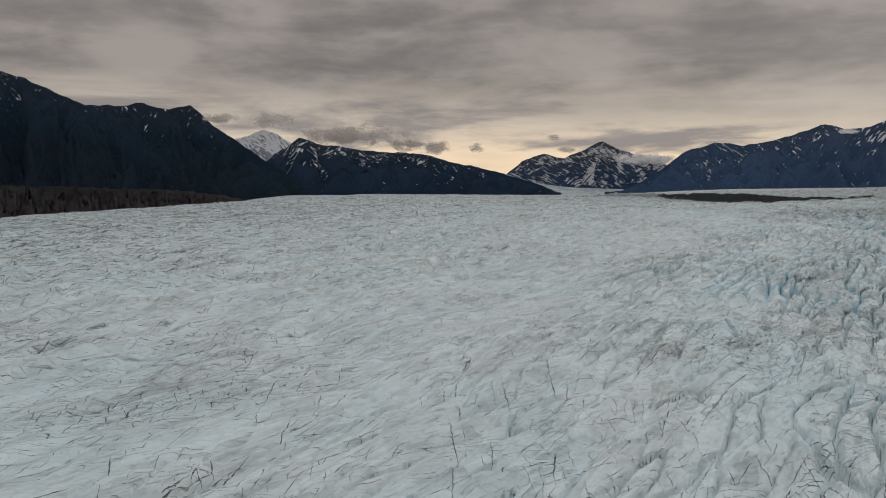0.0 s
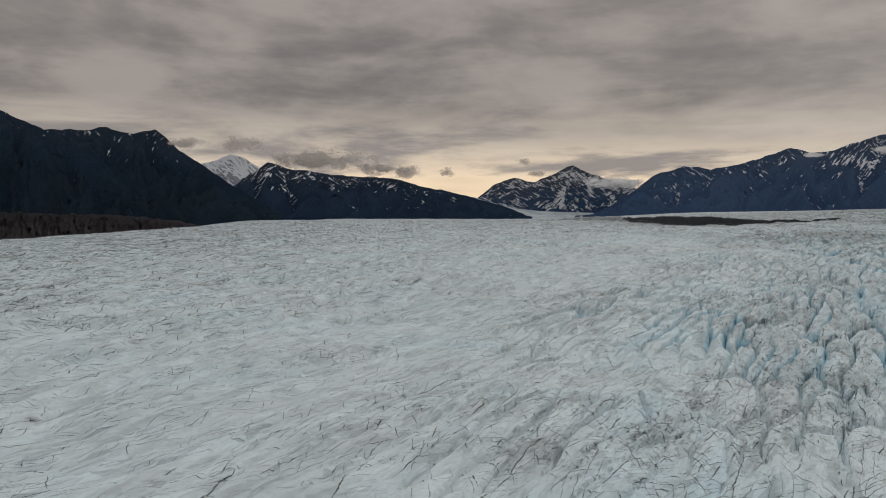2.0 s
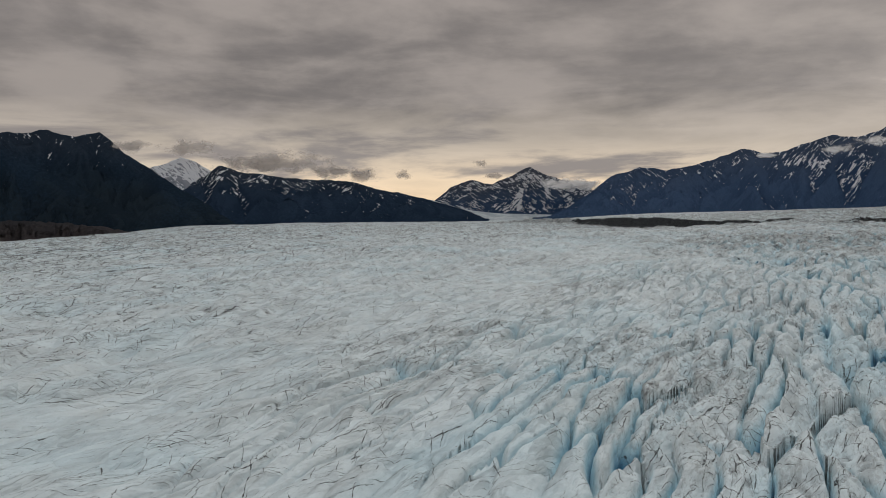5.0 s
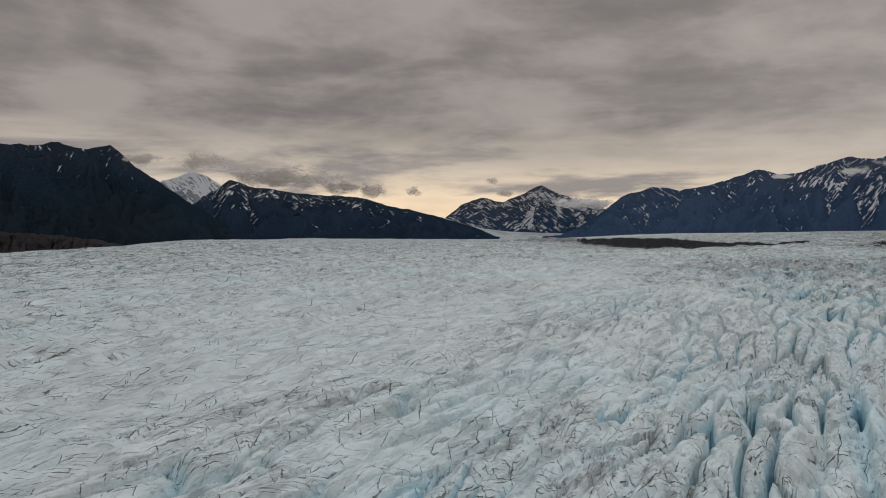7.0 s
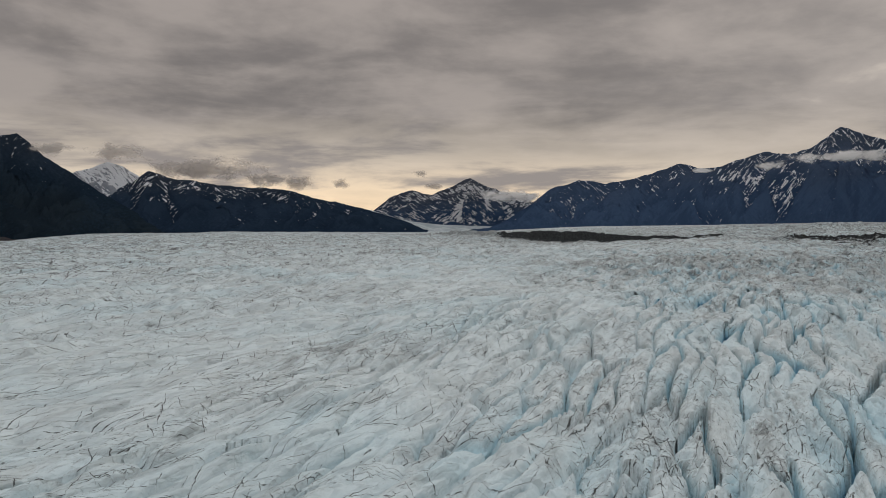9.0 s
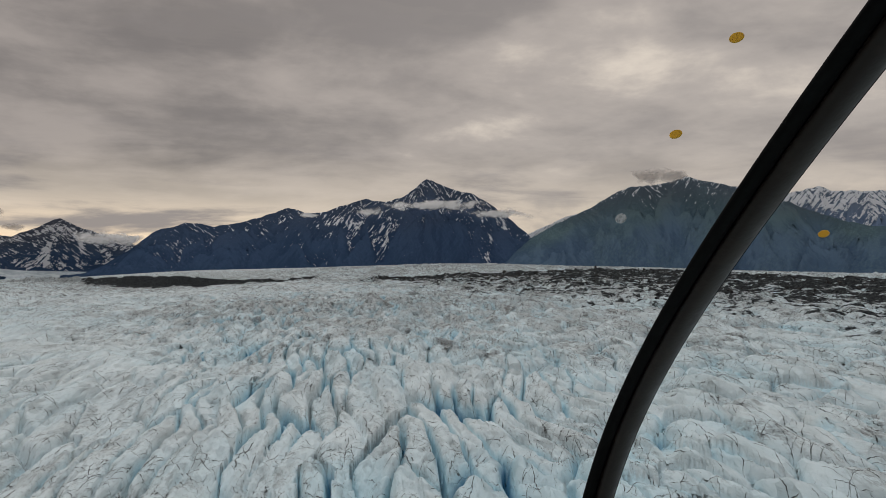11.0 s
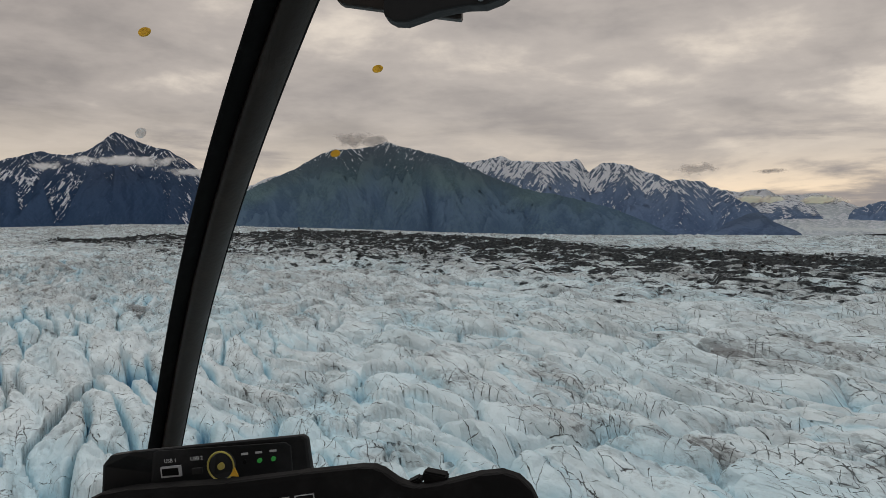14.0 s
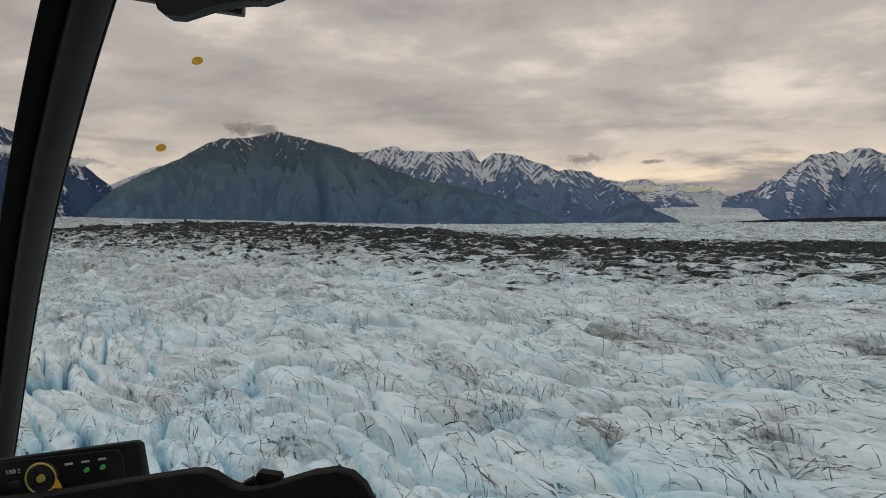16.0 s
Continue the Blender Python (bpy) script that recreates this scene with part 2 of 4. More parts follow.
    rock = n.mix(n.step(n.noise(p, 0.9, 6, 0.7), 0.35, 0.7), (0.024, 0.027, 0.029), (0.092, 0.097, 0.098))
    cover = n.math("ADD", debris, n.math("MULTIPLY", n.math("SUBTRACT", n.noise(n.mapping(p, scale=(1.0, 0.5, 1.0)), 0.22, 8, 0.68, 0.4), 0.5), 2.4))
    cover = n.math("MULTIPLY", n.step(cover, 0.41, 0.60), n.step(debris, 0.02, 0.14))
    col = n.mix(cover, col, rock)
    relief = n.math("ADD", n.math("MULTIPLY", facets(30, (1.0, 0.4), 0.55, 5.0), 0.50), n.math("MULTIPLY", facets(48, (1.0, 0.4), 1.6, 9.0), 0.22))
    relief = n.math("ADD", relief, n.math("MULTIPLY", n.noise(n.mapping(along, scale=(1.0, 0.3, 1.0), loc=(2, 5, 0)), 0.9, 4, 0.5, 0.4), 0.26))
    relief = n.math("ADD", relief, n.math("MULTIPLY", grain, 0.045))
    relief = n.math("SUBTRACT", relief, n.math("MULTIPLY", c, 0.35))
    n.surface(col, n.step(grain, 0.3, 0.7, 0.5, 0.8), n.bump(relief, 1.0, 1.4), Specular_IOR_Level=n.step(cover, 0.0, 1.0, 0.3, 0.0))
    return m


def mountain_material(name, low, mid, rock, snow_line, snow_soft, snow_bias, streak=1.0, seed=0.0, bare_crest=0.35):
    """Scrub below, rock above, snow left lying in the gullies over the snow line. UV: degrees along the range, part of the way up."""
    m, n = material(name)
    uv = n.add("ShaderNodeUVMap", uv_map="slope").outputs[0]
    up = n.add("ShaderNodeSeparateXYZ", {0: uv}).outputs[1]
    even = n.mapping(uv, scale=(1.0, 6.5, 1.0), loc=(seed, seed, 0))
    fine = n.noise(n.mapping(even, scale=(5.5, 5.5, 1)), 1.0, 8, 0.70, 0.2)
    lean_l = n.noise(n.stretched(even, 36, (5.2 * streak, 1.25, 1), (5, 1, 0)), 1.0, 7, 0.66, 0.7)
    lean_r = n.noise(n.stretched(even, -32, (4.8 * streak, 1.35, 1), (2, 8, 0)), 1.0, 7, 0.66, 0.7)
    broad = n.noise(n.mapping(uv, scale=(0.35, 2.0, 1), loc=(seed + 9, 2, 0)), 1.0, 4, 0.5)
    side = n.step(n.noise(n.mapping(uv, scale=(0.45, 0.8, 1), loc=(seed, 4, 0)), 1.0, 3, 0.5), 0.44, 0.56)
    gully = n.math("ADD", n.math("MULTIPLY", lean_l, side), n.math("MULTIPLY", lean_r, n.math("SUBTRACT", 1.0, side)))
    lie = n.add("ShaderNodeAttribute", attribute_name="hollow").outputs["Fac"]
    rise = n.add("ShaderNodeAttribute", attribute_name="rise").outputs["Fac"]
    ground = n.mix(n.step(n.math("ADD", up, n.math("MULTIPLY", n.math("SUBTRACT", broad, 0.5), 0.7)), 0.25, 0.75), low, mid)
    ground = n.mix(n.step(n.math("ADD", up, n.math("MULTIPLY", n.math("SUBTRACT", fine, 0.5), 0.6)), 0.55, 0.95), ground, rock)
    # relief shading put into the colour: ribs lighter, gullies darker; and paler clearings
    rib = n.math("ADD", n.math("MULTIPLY", lie, -1.3), n.math("MULTIPLY", n.math("SUBTRACT", gully, 0.5), 1.8))
    ground = n.mix(n.math("MULTIPLY", n.step(rib, 0.0, 0.55), 0.8), ground, (1.45, 1.38, 1.30), "MULTIPLY")
    ground = n.mix(n.math("MULTIPLY", n.step(n.math("MULTIPLY", rib, -1.0), 0.05, 0.6), 0.8), ground, (0.80, 0.82, 0.86), "MULTIPLY")
    ground = n.mix(n.math("MULTIPLY", n.step(n.math("ADD", fine, n.math("MULTIPLY", n.math("SUBTRACT", broad, 0.5), 0.6)), 0.46, 0.72), 0.45), ground, tuple(v * 1.7 for v in mid))
    amount = n.math("ADD", n.math("MULTIPLY", n.math("SUBTRACT", gully, 0.515), 3.6), n.math("MULTIPLY", n.math("SUBTRACT", fine, 0.5), 1.1))
    amount = n.math("ADD", amount, n.math("MULTIPLY", lie, 0.75))
    amount = n.math("ADD", amount, n.math("MULTIPLY", n.math("SUBTRACT", up, snow_line), snow_soft))
    amount = n.math("SUBTRACT", amount, n.math("MULTIPLY", n.step(rise, 0.84, 0.99), bare_crest))  # wind keeps the crest itself bare
    snow = n.step(amount, snow_bias, snow_bias + 0.10)
    col = n.mix(snow, ground, n.mix(fine, (0.80, 0.82, 0.86), (0.62, 0.62, 0.64)))
    n.surface(col, 0.9, n.bump(n.math("ADD", fine, n.math("MULTIPLY", gully, 1.5)), 0.8, 22.0), Specular_IOR_Level=0.0)
    return m


# ---------------------------------------------------------------- noise on arrays
def smooth(a, low, high):
    t = np.clip((a - low) / (high - low), 0.0, 1.0)
    return t * t * (3 - 2 * t)


def hashed(i, j, seed):
    h = (i.astype(np.int64) * 374761393 + j.astype(np.int64) * 668265263 + seed * 1442695041) & 0xFFFFFFFF
    h = ((h ^ (h >> 13)) * 1274126177) & 0xFFFFFFFF
    h = h ^ (h >> 16)
    return (h & 0xFFFFFF) / float(0x1000000)


def perlin(x, y, seed=0):
    i, j = np.floor(x), np.floor(y)
    fx, fy = x - i, y - j
    u, v = fx * fx * fx * (fx * (fx * 6 - 15) + 10), fy * fy * fy * (fy * (fy * 6 - 15) + 10)
    total = 0.0
    for di, wi in ((0, 1 - u), (1, u)):
        for dj, wj in ((0, 1 - v), (1, v)):
            a = hashed(i + di, j + dj, seed) * 2 * np.pi
            total = total + wi * wj * (np.cos(a) * (fx - di) + np.sin(a) * (fy - dj))
    return total * 1.5


def fbm(x, y, octaves, seed=0, gain=0.5):
    total, size = 0.0, 1.0
    for k in range(octaves):
        total = total + size * perlin(x * 2**k + 17.3 * k, y * 2**k - 9.1 * k, seed + k)
        size *= gain
    return total


def ridged(x, y, octaves, seed=0, gain=0.5):
    total, size = 0.0, 1.0
    for k in range(octaves):
        total = total + size * (1 - 2 * np.abs(perlin(x * 2**k + 11.7 * k, y * 2**k + 5.3 * k, seed + k)))
        size *= gain
    return total


def cells(x, y, seed=0):
    """Voronoi cells: distance to the border between the two nearest, distance to the nearest seed, the nearest cell's two numbers and offset."""
    i, j = np.floor(x), np.floor(y)
    f1 = np.full(x.shape, 9.0)
    f2 = np.full(x.shape, 9.0)
    a, b, ox, oy = (np.zeros(x.shape) for _ in range(4))
    for di in (-1, 0, 1):
        for dj in (-1, 0, 1):
            ra, rb = hashed(i + di, j + dj, seed), hashed(i + di, j + dj, seed + 57)
            dx, dy = x - (i + di + 0.1 + 0.8 * ra), y - (j + dj + 0.1 + 0.8 * rb)
            d = np.hypot(dx, dy)
            near = d < f1
            f2 = np.where(near, f1, np.minimum(f2, d))
            f1 = np.where(near, d, f1)
            a, b = np.where(near, ra, a), np.where(near, rb, b)
            ox, oy = np.where(near, dx, ox), np.where(near, dy, oy)
    return f2 - f1, f1, a, b, ox, oy


# ---------------------------------------------------------------- the glacier
HEADING = radians(30.0)
S_U, S_V = (math.sin(HEADING), math.cos(HEADING)), (math.cos(HEADING), -math.sin(HEADING))


def soft_min(a, b, k):
    return -k * np.logaddexp(-a / k, -b / k)


def lie_of_ice(x, y):
    """The glacier's broad shape: rising ahead and to the right, with a swell behind the moraine, sinking to its margins."""
    r, az = np.hypot(x, y), np.degrees(np.arctan2(-x, y))
    plane = 2 + 0.012 * y + 0.035 * x - 0.008 * np.maximum(0, -x - 150) - 0.013 * np.maximum(0, r - 500) * smooth(az, 2, 16)
    cap = 15 + 11.5 * np.exp(-(((az + 38) / 9.0) ** 2)) * smooth(r, 560, 1500) - 8 * np.exp(-(((az + 19) / 7.0) ** 2)) * smooth(r, 480, 800) - 5 * smooth(az, -16, -6) * smooth(r, 350, 750)
    cap = cap - 0.0115 * np.maximum(0, r - 900) * smooth(-az, 48, 66) - 0.014 * np.maximum(0, r - 800) * smooth(az, -22, -8)
    cap = np.maximum(cap, -28)
    return soft_min(plane, cap, 1.6)


BAND_Y = [-400, 200, 345, 421, 517, 600, 700, 760, 850, 1000, 1090, 1150, 1700]
BAND_X = [290, 346, 392, 402, 430, 404, 372, 350, 325, 330, 350, 320, 250]
BAND_W = [84, 92, 108, 108, 64, 12, 8, 18, 36, 44, 34, 5, 2]


def moraine(x, y):
    """0 off the medial moraine to 1 on it, and how far across it."""
    mid, half = np.interp(y, BAND_Y, BAND_X), np.interp(y, BAND_Y, BAND_W)
    off = (x - mid + 14 * perlin(x / 60, y / 60, 71) * np.minimum(1, half / 30)) / half
    return np.exp(-np.abs(off * 0.95) ** 4), off


FINE = (28.8, 348.8, -56.0, 104.0)  # along, along, across, across


def ice_surface(u, v):
    x, y = u * S_U[0] + v * S_V[0], u * S_U[1] + v * S_V[1]
    gapx = np.maximum(np.maximum(FINE[0] - u, u - FINE[1]), 0)
    gapy = np.maximum(np.maximum(FINE[2] - v, v - FINE[3]), 0)
    size = 0.35 * (1 + np.hypot(gapx, gapy) / 62)  # what can still be resolved out there
    keep = lambda wave: 1 - smooth(size, wave * 0.35, wave * 0.9)
    z = lie_of_ice(x, y)
    rug = 0.13 + 0.87 * smooth(v + 16 * perlin(u / 70, v / 70, 5), -78, -6)
    rug = rug * (1 - 0.38 * smooth(v, 25, 85)) * (0.48 + 0.52 * smooth(u + 20 * perlin(u / 50, v / 50, 4), 105, 190))
    rug = rug * (0.60 + 0.42 * fbm(u / 55, v / 45, 2, 8)) * (1 - 0.30 * smooth(u, 225, 285))
    patch = np.exp(-(((x - 222) / 50) ** 2 + ((y - 366) / 75) ** 2))
    rug = rug + 0.4 * patch + 0.45 * np.exp(-(((u - 222) / 42) ** 2 + ((v - 2) / 24) ** 2))
    band, off = moraine(x, y)
    z = z + 7.5 * np.interp(y, [230, 300, 420], [0.1, 0.45, 1.0]) * np.exp(-(((off - 0.45) / 0.75) ** 2)) * np.interp(y, [500, 620, 760, 880, 1300, 1500], [1.0, 0.2, 0.2, 0.85, 0.85, 0.2])
    # folds of the flow
    left = 1 - smooth(v, -110, -40)
    wu, wv = u + 5 * perlin(u / 26, v / 26, 21), v + 2.2 * perlin(u / 22, v / 22, 31)
    z = z + 1.3 * fbm(wu / 70, wv / 38, 2, 40) + 0.75 * fbm(wu / 22, wv / 9.0, 2, 44) * keep(9)
    z = z + 0.5 * left * ridged((wu - wv * 0.55) / 26, (wv + wu * 0.5) / 6.5, 2, 47) * keep(6)
    # far off, the big seracs alone
    far = 1.3 - 2.6 * np.abs(perlin(wu / 20, wv / 9, 90)) + ridged(wu / 9, wv / 5, 2, 91, 0.6)
    z = z + (1.1 + 0.9 * band) * far * (1 - keep(4.5)) * smooth(size, 0.6, 3.0) * np.minimum(1.5, 0.5 + rug) * (1 - 0.6 * smooth(size, 12, 40))
    z = z + (2.6 - 6.5 * np.abs(perlin(wu / 46, wv / 19, 92))) * smooth(size, 2.2, 5.0) * (1 - 0.7 * smooth(size, 14, 40)) * np.minimum(1.2, 0.4 + rug)
    # long rounded fins parted by deep narrow crevasses that run with the flight
    right = smooth(v + 10 * perlin(u / 40, v / 40, 6), 18, 52)
    k1, k2, k3, k4 = keep(3.2), keep(2.4), keep(1.3), keep(5)
    vv = wv + 0.55 * perlin(u / 14, v / 6, 33) + 0.30 * perlin(u / 5, v / 2.5, 35)
    edge, f1, a, b, ox, oy = cells(wu / 24, vv / 3.0, 3)
    open_ = smooth(b + 0.7 * fbm(u / 30, v / 18, 2, 60), 0.30, 0.66)
    cut = np.exp(-((edge / (0.065 + 0.06 * a)) ** 1.6)) * open_ * (1 - 0.70 * right)
    fin = 0.45 * (1 - np.exp(-edge / 0.07)) - 0.55 + 1.15 * (0.40 - np.abs(oy + 0.5 * (a - 0.5))) + (1.1 * (a - 0.5) + (b - 0.5) * 2.6 * oy + (a - 0.5) * 2.6 * ox) * smooth(edge, 0.0, 0.09)
    z = z + k1 * rug * (1 - 0.55 * right) * 1.15 * fin - k1 * rug * (6.2 + 3.0 * perlin(u / 25, v / 12, 34)) * cut
    # each fin is split again, lengthways and here and there across
    edge2, f2, a2, b2, ox2, oy2 = cells((wu + 0.5 * wv) / 8.5, (vv - 0.08 * wu) / 1.9, 9)
    crack2 = np.exp(-edge2 / 0.09) * smooth(b2, 0.35, 0.5)
    z = z + k2 * (0.04 + 0.50 * rug * (1 - 0.35 * right)) * (0.30 * (1 - np.exp(-edge2 / 0.10)) + (0.8 * (a2 - 0.5) + 1.7 * (b2 - 0.5) * oy2 + 1.2 * (a2 - 0.5) * ox2) * smooth(edge2, 0.0, 0.14) - 0.9 * crack2)
    edge6, f6, a6, b6, ox6, oy6 = cells((wu + 0.35 * wv + 1.2 * perlin(u / 5, v / 3, 51)) / 5.2, (wv - 0.3 * wu) / 6.0, 19)
    across = np.exp(-edge6 / 0.06) * smooth(b6 + 0.5 * perlin(u / 20, v / 20, 52), 0.45, 0.65)
    z = z + k2 * (0.03 + 0.45 * rug) * ((1.0 * (a6 - 0.5) + 1.7 * (b6 - 0.5) * ox6) * smooth(edge6, 0.0, 0.10) - 1.1 * across)
    edge3, f3, a3, b3, ox3, oy3 = cells((wu - 0.3 * wv) / 2.6, (wv + 0.15 * wu) / 1.1, 15)
    z = z + k3 * (0.02 + 0.24 * rug) * (0.45 * (1 - np.exp(-edge3 / 0.10)) + (1.1 * (a3 - 0.5) + 1.8 * (b3 - 0.5) * oy3 + 1.2 * (a3 - 0.5) * ox3) * smooth(edge3, 0, 0.14))
    z = z + k1 * (0.16 + 0.34 * rug) * fbm(wu / 9, wv / 3.4, 3, 151, 0.55) + 0.30 * keep(8) * left * perlin(wu / 15, wv / 5, 152)
    # overlapping sheets: on the quiet ice to the left, and as long smooth backs to the right
    la, lb = wu * 0.97 - wv * 0.24, wv * 0.97 + wu * 0.24
    edge4, f4, a4, b4, ox4, oy4 = cells((la + 3 * perlin(u / 10, v / 10, 26)) / 22, (lb + 1.5 * perlin(u / 8, v / 8, 27)) / 4.6, 25)
    z = z + k4 * left * (0.3 + 0.6 * (a4 - 0.5) + 0.85 * oy4 + 0.6 * (b4 - 0.5) * ox4) * smooth(edge4, 0.0, 0.16)
    ra, rb = wu * 0.985 - wv * 0.17, wv * 0.985 + wu * 0.17
    edge5, f5, a5, b5, ox5, oy5 = cells((ra + 2.5 * perlin(u / 8, v / 8, 36)) / 11.0, (rb + 1.6 * perlin(u / 9, v / 7, 37)) / 4.4, 35)
    gash = np.exp(-((edge5 / 0.10) ** 1.2)) * smooth(b5, 0.35, 0.5)
    z = z + keep(4) * right * (0.7 * (1 - np.exp(-edge5 / 0.16)) + 0.6 * (0.3 - np.abs(oy5)) + (0.9 * (a5 - 0.5) + 1.7 * (b5 - 0.5) * oy5 + 1.4 * (a5 - 0.5) * ox5) * smooth(edge5, 0.0, 0.14) - 1.5 * gash) + right * 0.7 * perlin(wu / 24, wv / 11, 38)
    crease = k4 * (left * (1 - smooth(edge4, 0.0, 0.10)) + 0.5 * right * (1 - smooth(edge5, 0.0, 0.10))) + k2 * 0.8 * rug * np.maximum(crack2, across)
    # sink at the left margin, under the banks
    r, az = np.hypot(x, y), np.degrees(np.arctan2(-x, y))
    rim = np.interp(az, [5, 14, 20, 30, 60], [2600, 1500, 1150, 900, 800])
    z = z - 26 * smooth(r, rim, rim + 90) * smooth(az, 5, 12)
    pale = 0.34 * smooth(fbm(u / 40, v / 12, 3, 131), 0.12, 0.6) * (0.4 + 0.6 * rug) + 0.2 * smooth(-fin, 0.1, 0.6) * rug * k1 + k4 * right * (0.5 * smooth(-a5, -0.5, 0.0) * smooth(oy5, -0.1, 0.5) + 0.5 * gash) + 0.08 * smooth(v, -60, 20)
    # blue deepens with the cuts, ice colour and painted-in shade together
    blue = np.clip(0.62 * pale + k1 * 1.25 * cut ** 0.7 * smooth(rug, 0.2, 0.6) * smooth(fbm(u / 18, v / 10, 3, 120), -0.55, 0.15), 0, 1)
    dirt = 0.02 + 0.5 * fbm(u / 45, v / 20, 3, 100)
    dirt = dirt + 1.8 * patch * (0.8 + 0.9 * fbm(u / 16, v / 7, 3, 142)) + 0.55 * right * smooth(fbm(u / 15, v / 6, 3, 143), 0.05, 0.45) + 0.18 * np.exp(-(((v + 10) / 40) ** 2)) * smooth(u, 60, 160) * (1 - smooth(u, 260, 330)) + 0.8 * np.exp(-(off * 0.8) ** 2)
    dirt = dirt + 0.60 * np.exp(-(((u - 142) / 38) ** 2 + ((v + 2) / 17) ** 2)) + 0.4 * np.exp(-(((u - 70) / 30) ** 2 + ((v - 12) / 20) ** 2))
    lip = k1 * open_ * (1 - right) * np.exp(-(((edge - 0.17) / 0.05) ** 2)) * rug
    dirt = dirt + 0.55 * lip * smooth(fbm(u / 7, v / 4, 2, 141), -0.1, 0.35) + 1.05 * crease * smooth(fbm(u / 9, v / 5, 2, 140), -0.1, 0.35)
    dirt = dirt + 0.40 * smooth(y, 620, 800) * smooth(x, 120, 320) * (1 - smooth(y, 1800, 2600))
    dirt = np.clip(dirt, 0, 1) * (1 - 0.5 * blue)
    debris = band * (0.47 + 0.25 * smooth(off, -0.5, 0.6)) * np.interp(y, [0, 250, 560, 610, 630, 675, 690, 1120, 1160], [1.12, 1.10, 1.05, 1.3, 0.2, 0.2, 1.9, 1.9, 0.0])
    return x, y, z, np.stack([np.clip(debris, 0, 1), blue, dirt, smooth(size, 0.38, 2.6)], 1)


def grid_faces(nu, nv, inside):
    i = np.arange(nu * nv).reshape(nu, nv)
    quads = np.stack([i[:-1, :-1], i[:-1, 1:], i[1:, 1:], i[1:, :-1]], -1).reshape(-1, 4)
    return quads[~inside.ravel()]


def mesh_of(name, points, quads, mat, smooth_shade=True):
    me = bpy.data.meshes.new(name)
    me.vertices.add(len(points))
    me.vertices.foreach_set("co", np.ascontiguousarray(points, dtype=np.float32).ravel())
    me.loops.add(quads.size)
    me.loops.foreach_set("vertex_index", np.ascontiguousarray(quads, dtype=np.int32).ravel())
    me.polygons.add(len(quads))
    me.polygons.foreach_set("loop_start", np.arange(0, quads.size, quads.shape[1], dtype=np.int32))
    me.polygons.foreach_set("use_smooth", np.full(len(quads), smooth_shade))
    me.materials.append(mat)
    me.update(calc_edges=True)
    return me


# spacing along and across, and the reach along and across; each ring leaves out the one before it
RINGS = [
    (0.40, 0.20, *FINE),
    (0.80, 0.80, 19.2, 560.0, -169.6, 220.8),
    (1.60, 1.60, -38.4, 921.6, -400.0, 448.0),
    (3.20, 3.20, -102.4, 1504.0, -844.8, 902.4),
    (6.40, 6.40, -204.8, 2406.4, -1715.2, 1817.6),
    (25.6, 25.6, -1152.0, 4889.6, -4454.4, 4531.2),
]


def build_glacier():
    points, quads, tags, start, inner = [], [], [], 0, None
    for s, sv, u0, u1, v0, v1 in RINGS:
        nu, nv = round((u1 - u0) / s) + 1, round((v1 - v0) / sv) + 1
        us, vs = u0 + s * np.arange(nu), v0 + sv * np.arange(nv)
        uu, vv = np.meshgrid(us, vs, indexing="ij")
        cu, cv = uu[:-1, :-1] + s / 2, vv[:-1, :-1] + sv / 2
        skip = np.zeros(cu.shape, bool)
        if inner:
            skip = (cu > inner[0]) & (cu < inner[1]) & (cv > inner[2]) & (cv < inner[3])
        x, y, z, tag = ice_surface(uu.ravel(), vv.ravel())
        z = z.reshape(nu, nv)
        leap = {6.4: 4, 25.6: 1}.get(s, 2)
        for line, leap in ((z[0], round(leap * s / sv)), (z[-1], round(leap * s / sv)), (z[:, 0], leap), (z[:, -1], leap)):  # the rim meets the coarser ring's straight edges
            line[:] = np.interp(np.arange(len(line)), np.arange(0, len(line), leap), line[::leap])
        points.append(np.stack([x, y, z.ravel()], 1))
        quads.append(grid_faces(nu, nv, skip) + start)
        tags.append(tag)
        start += nu * nv
        inner = (u0, u1, v0, v1)
    points, quads, tags = np.concatenate(points), np.concatenate(quads), np.concatenate(tags)
    used = np.zeros(len(points), bool)
    used[quads.ravel()] = True
    order = np.cumsum(used) - 1
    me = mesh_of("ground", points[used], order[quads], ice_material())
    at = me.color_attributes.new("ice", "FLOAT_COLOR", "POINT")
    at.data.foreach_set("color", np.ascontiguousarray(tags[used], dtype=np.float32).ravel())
    return tagged(new("ground", me), "crevassed white and blue glacier ice with dark moraine bands", "glacier", kind="structure")


build_glacier()


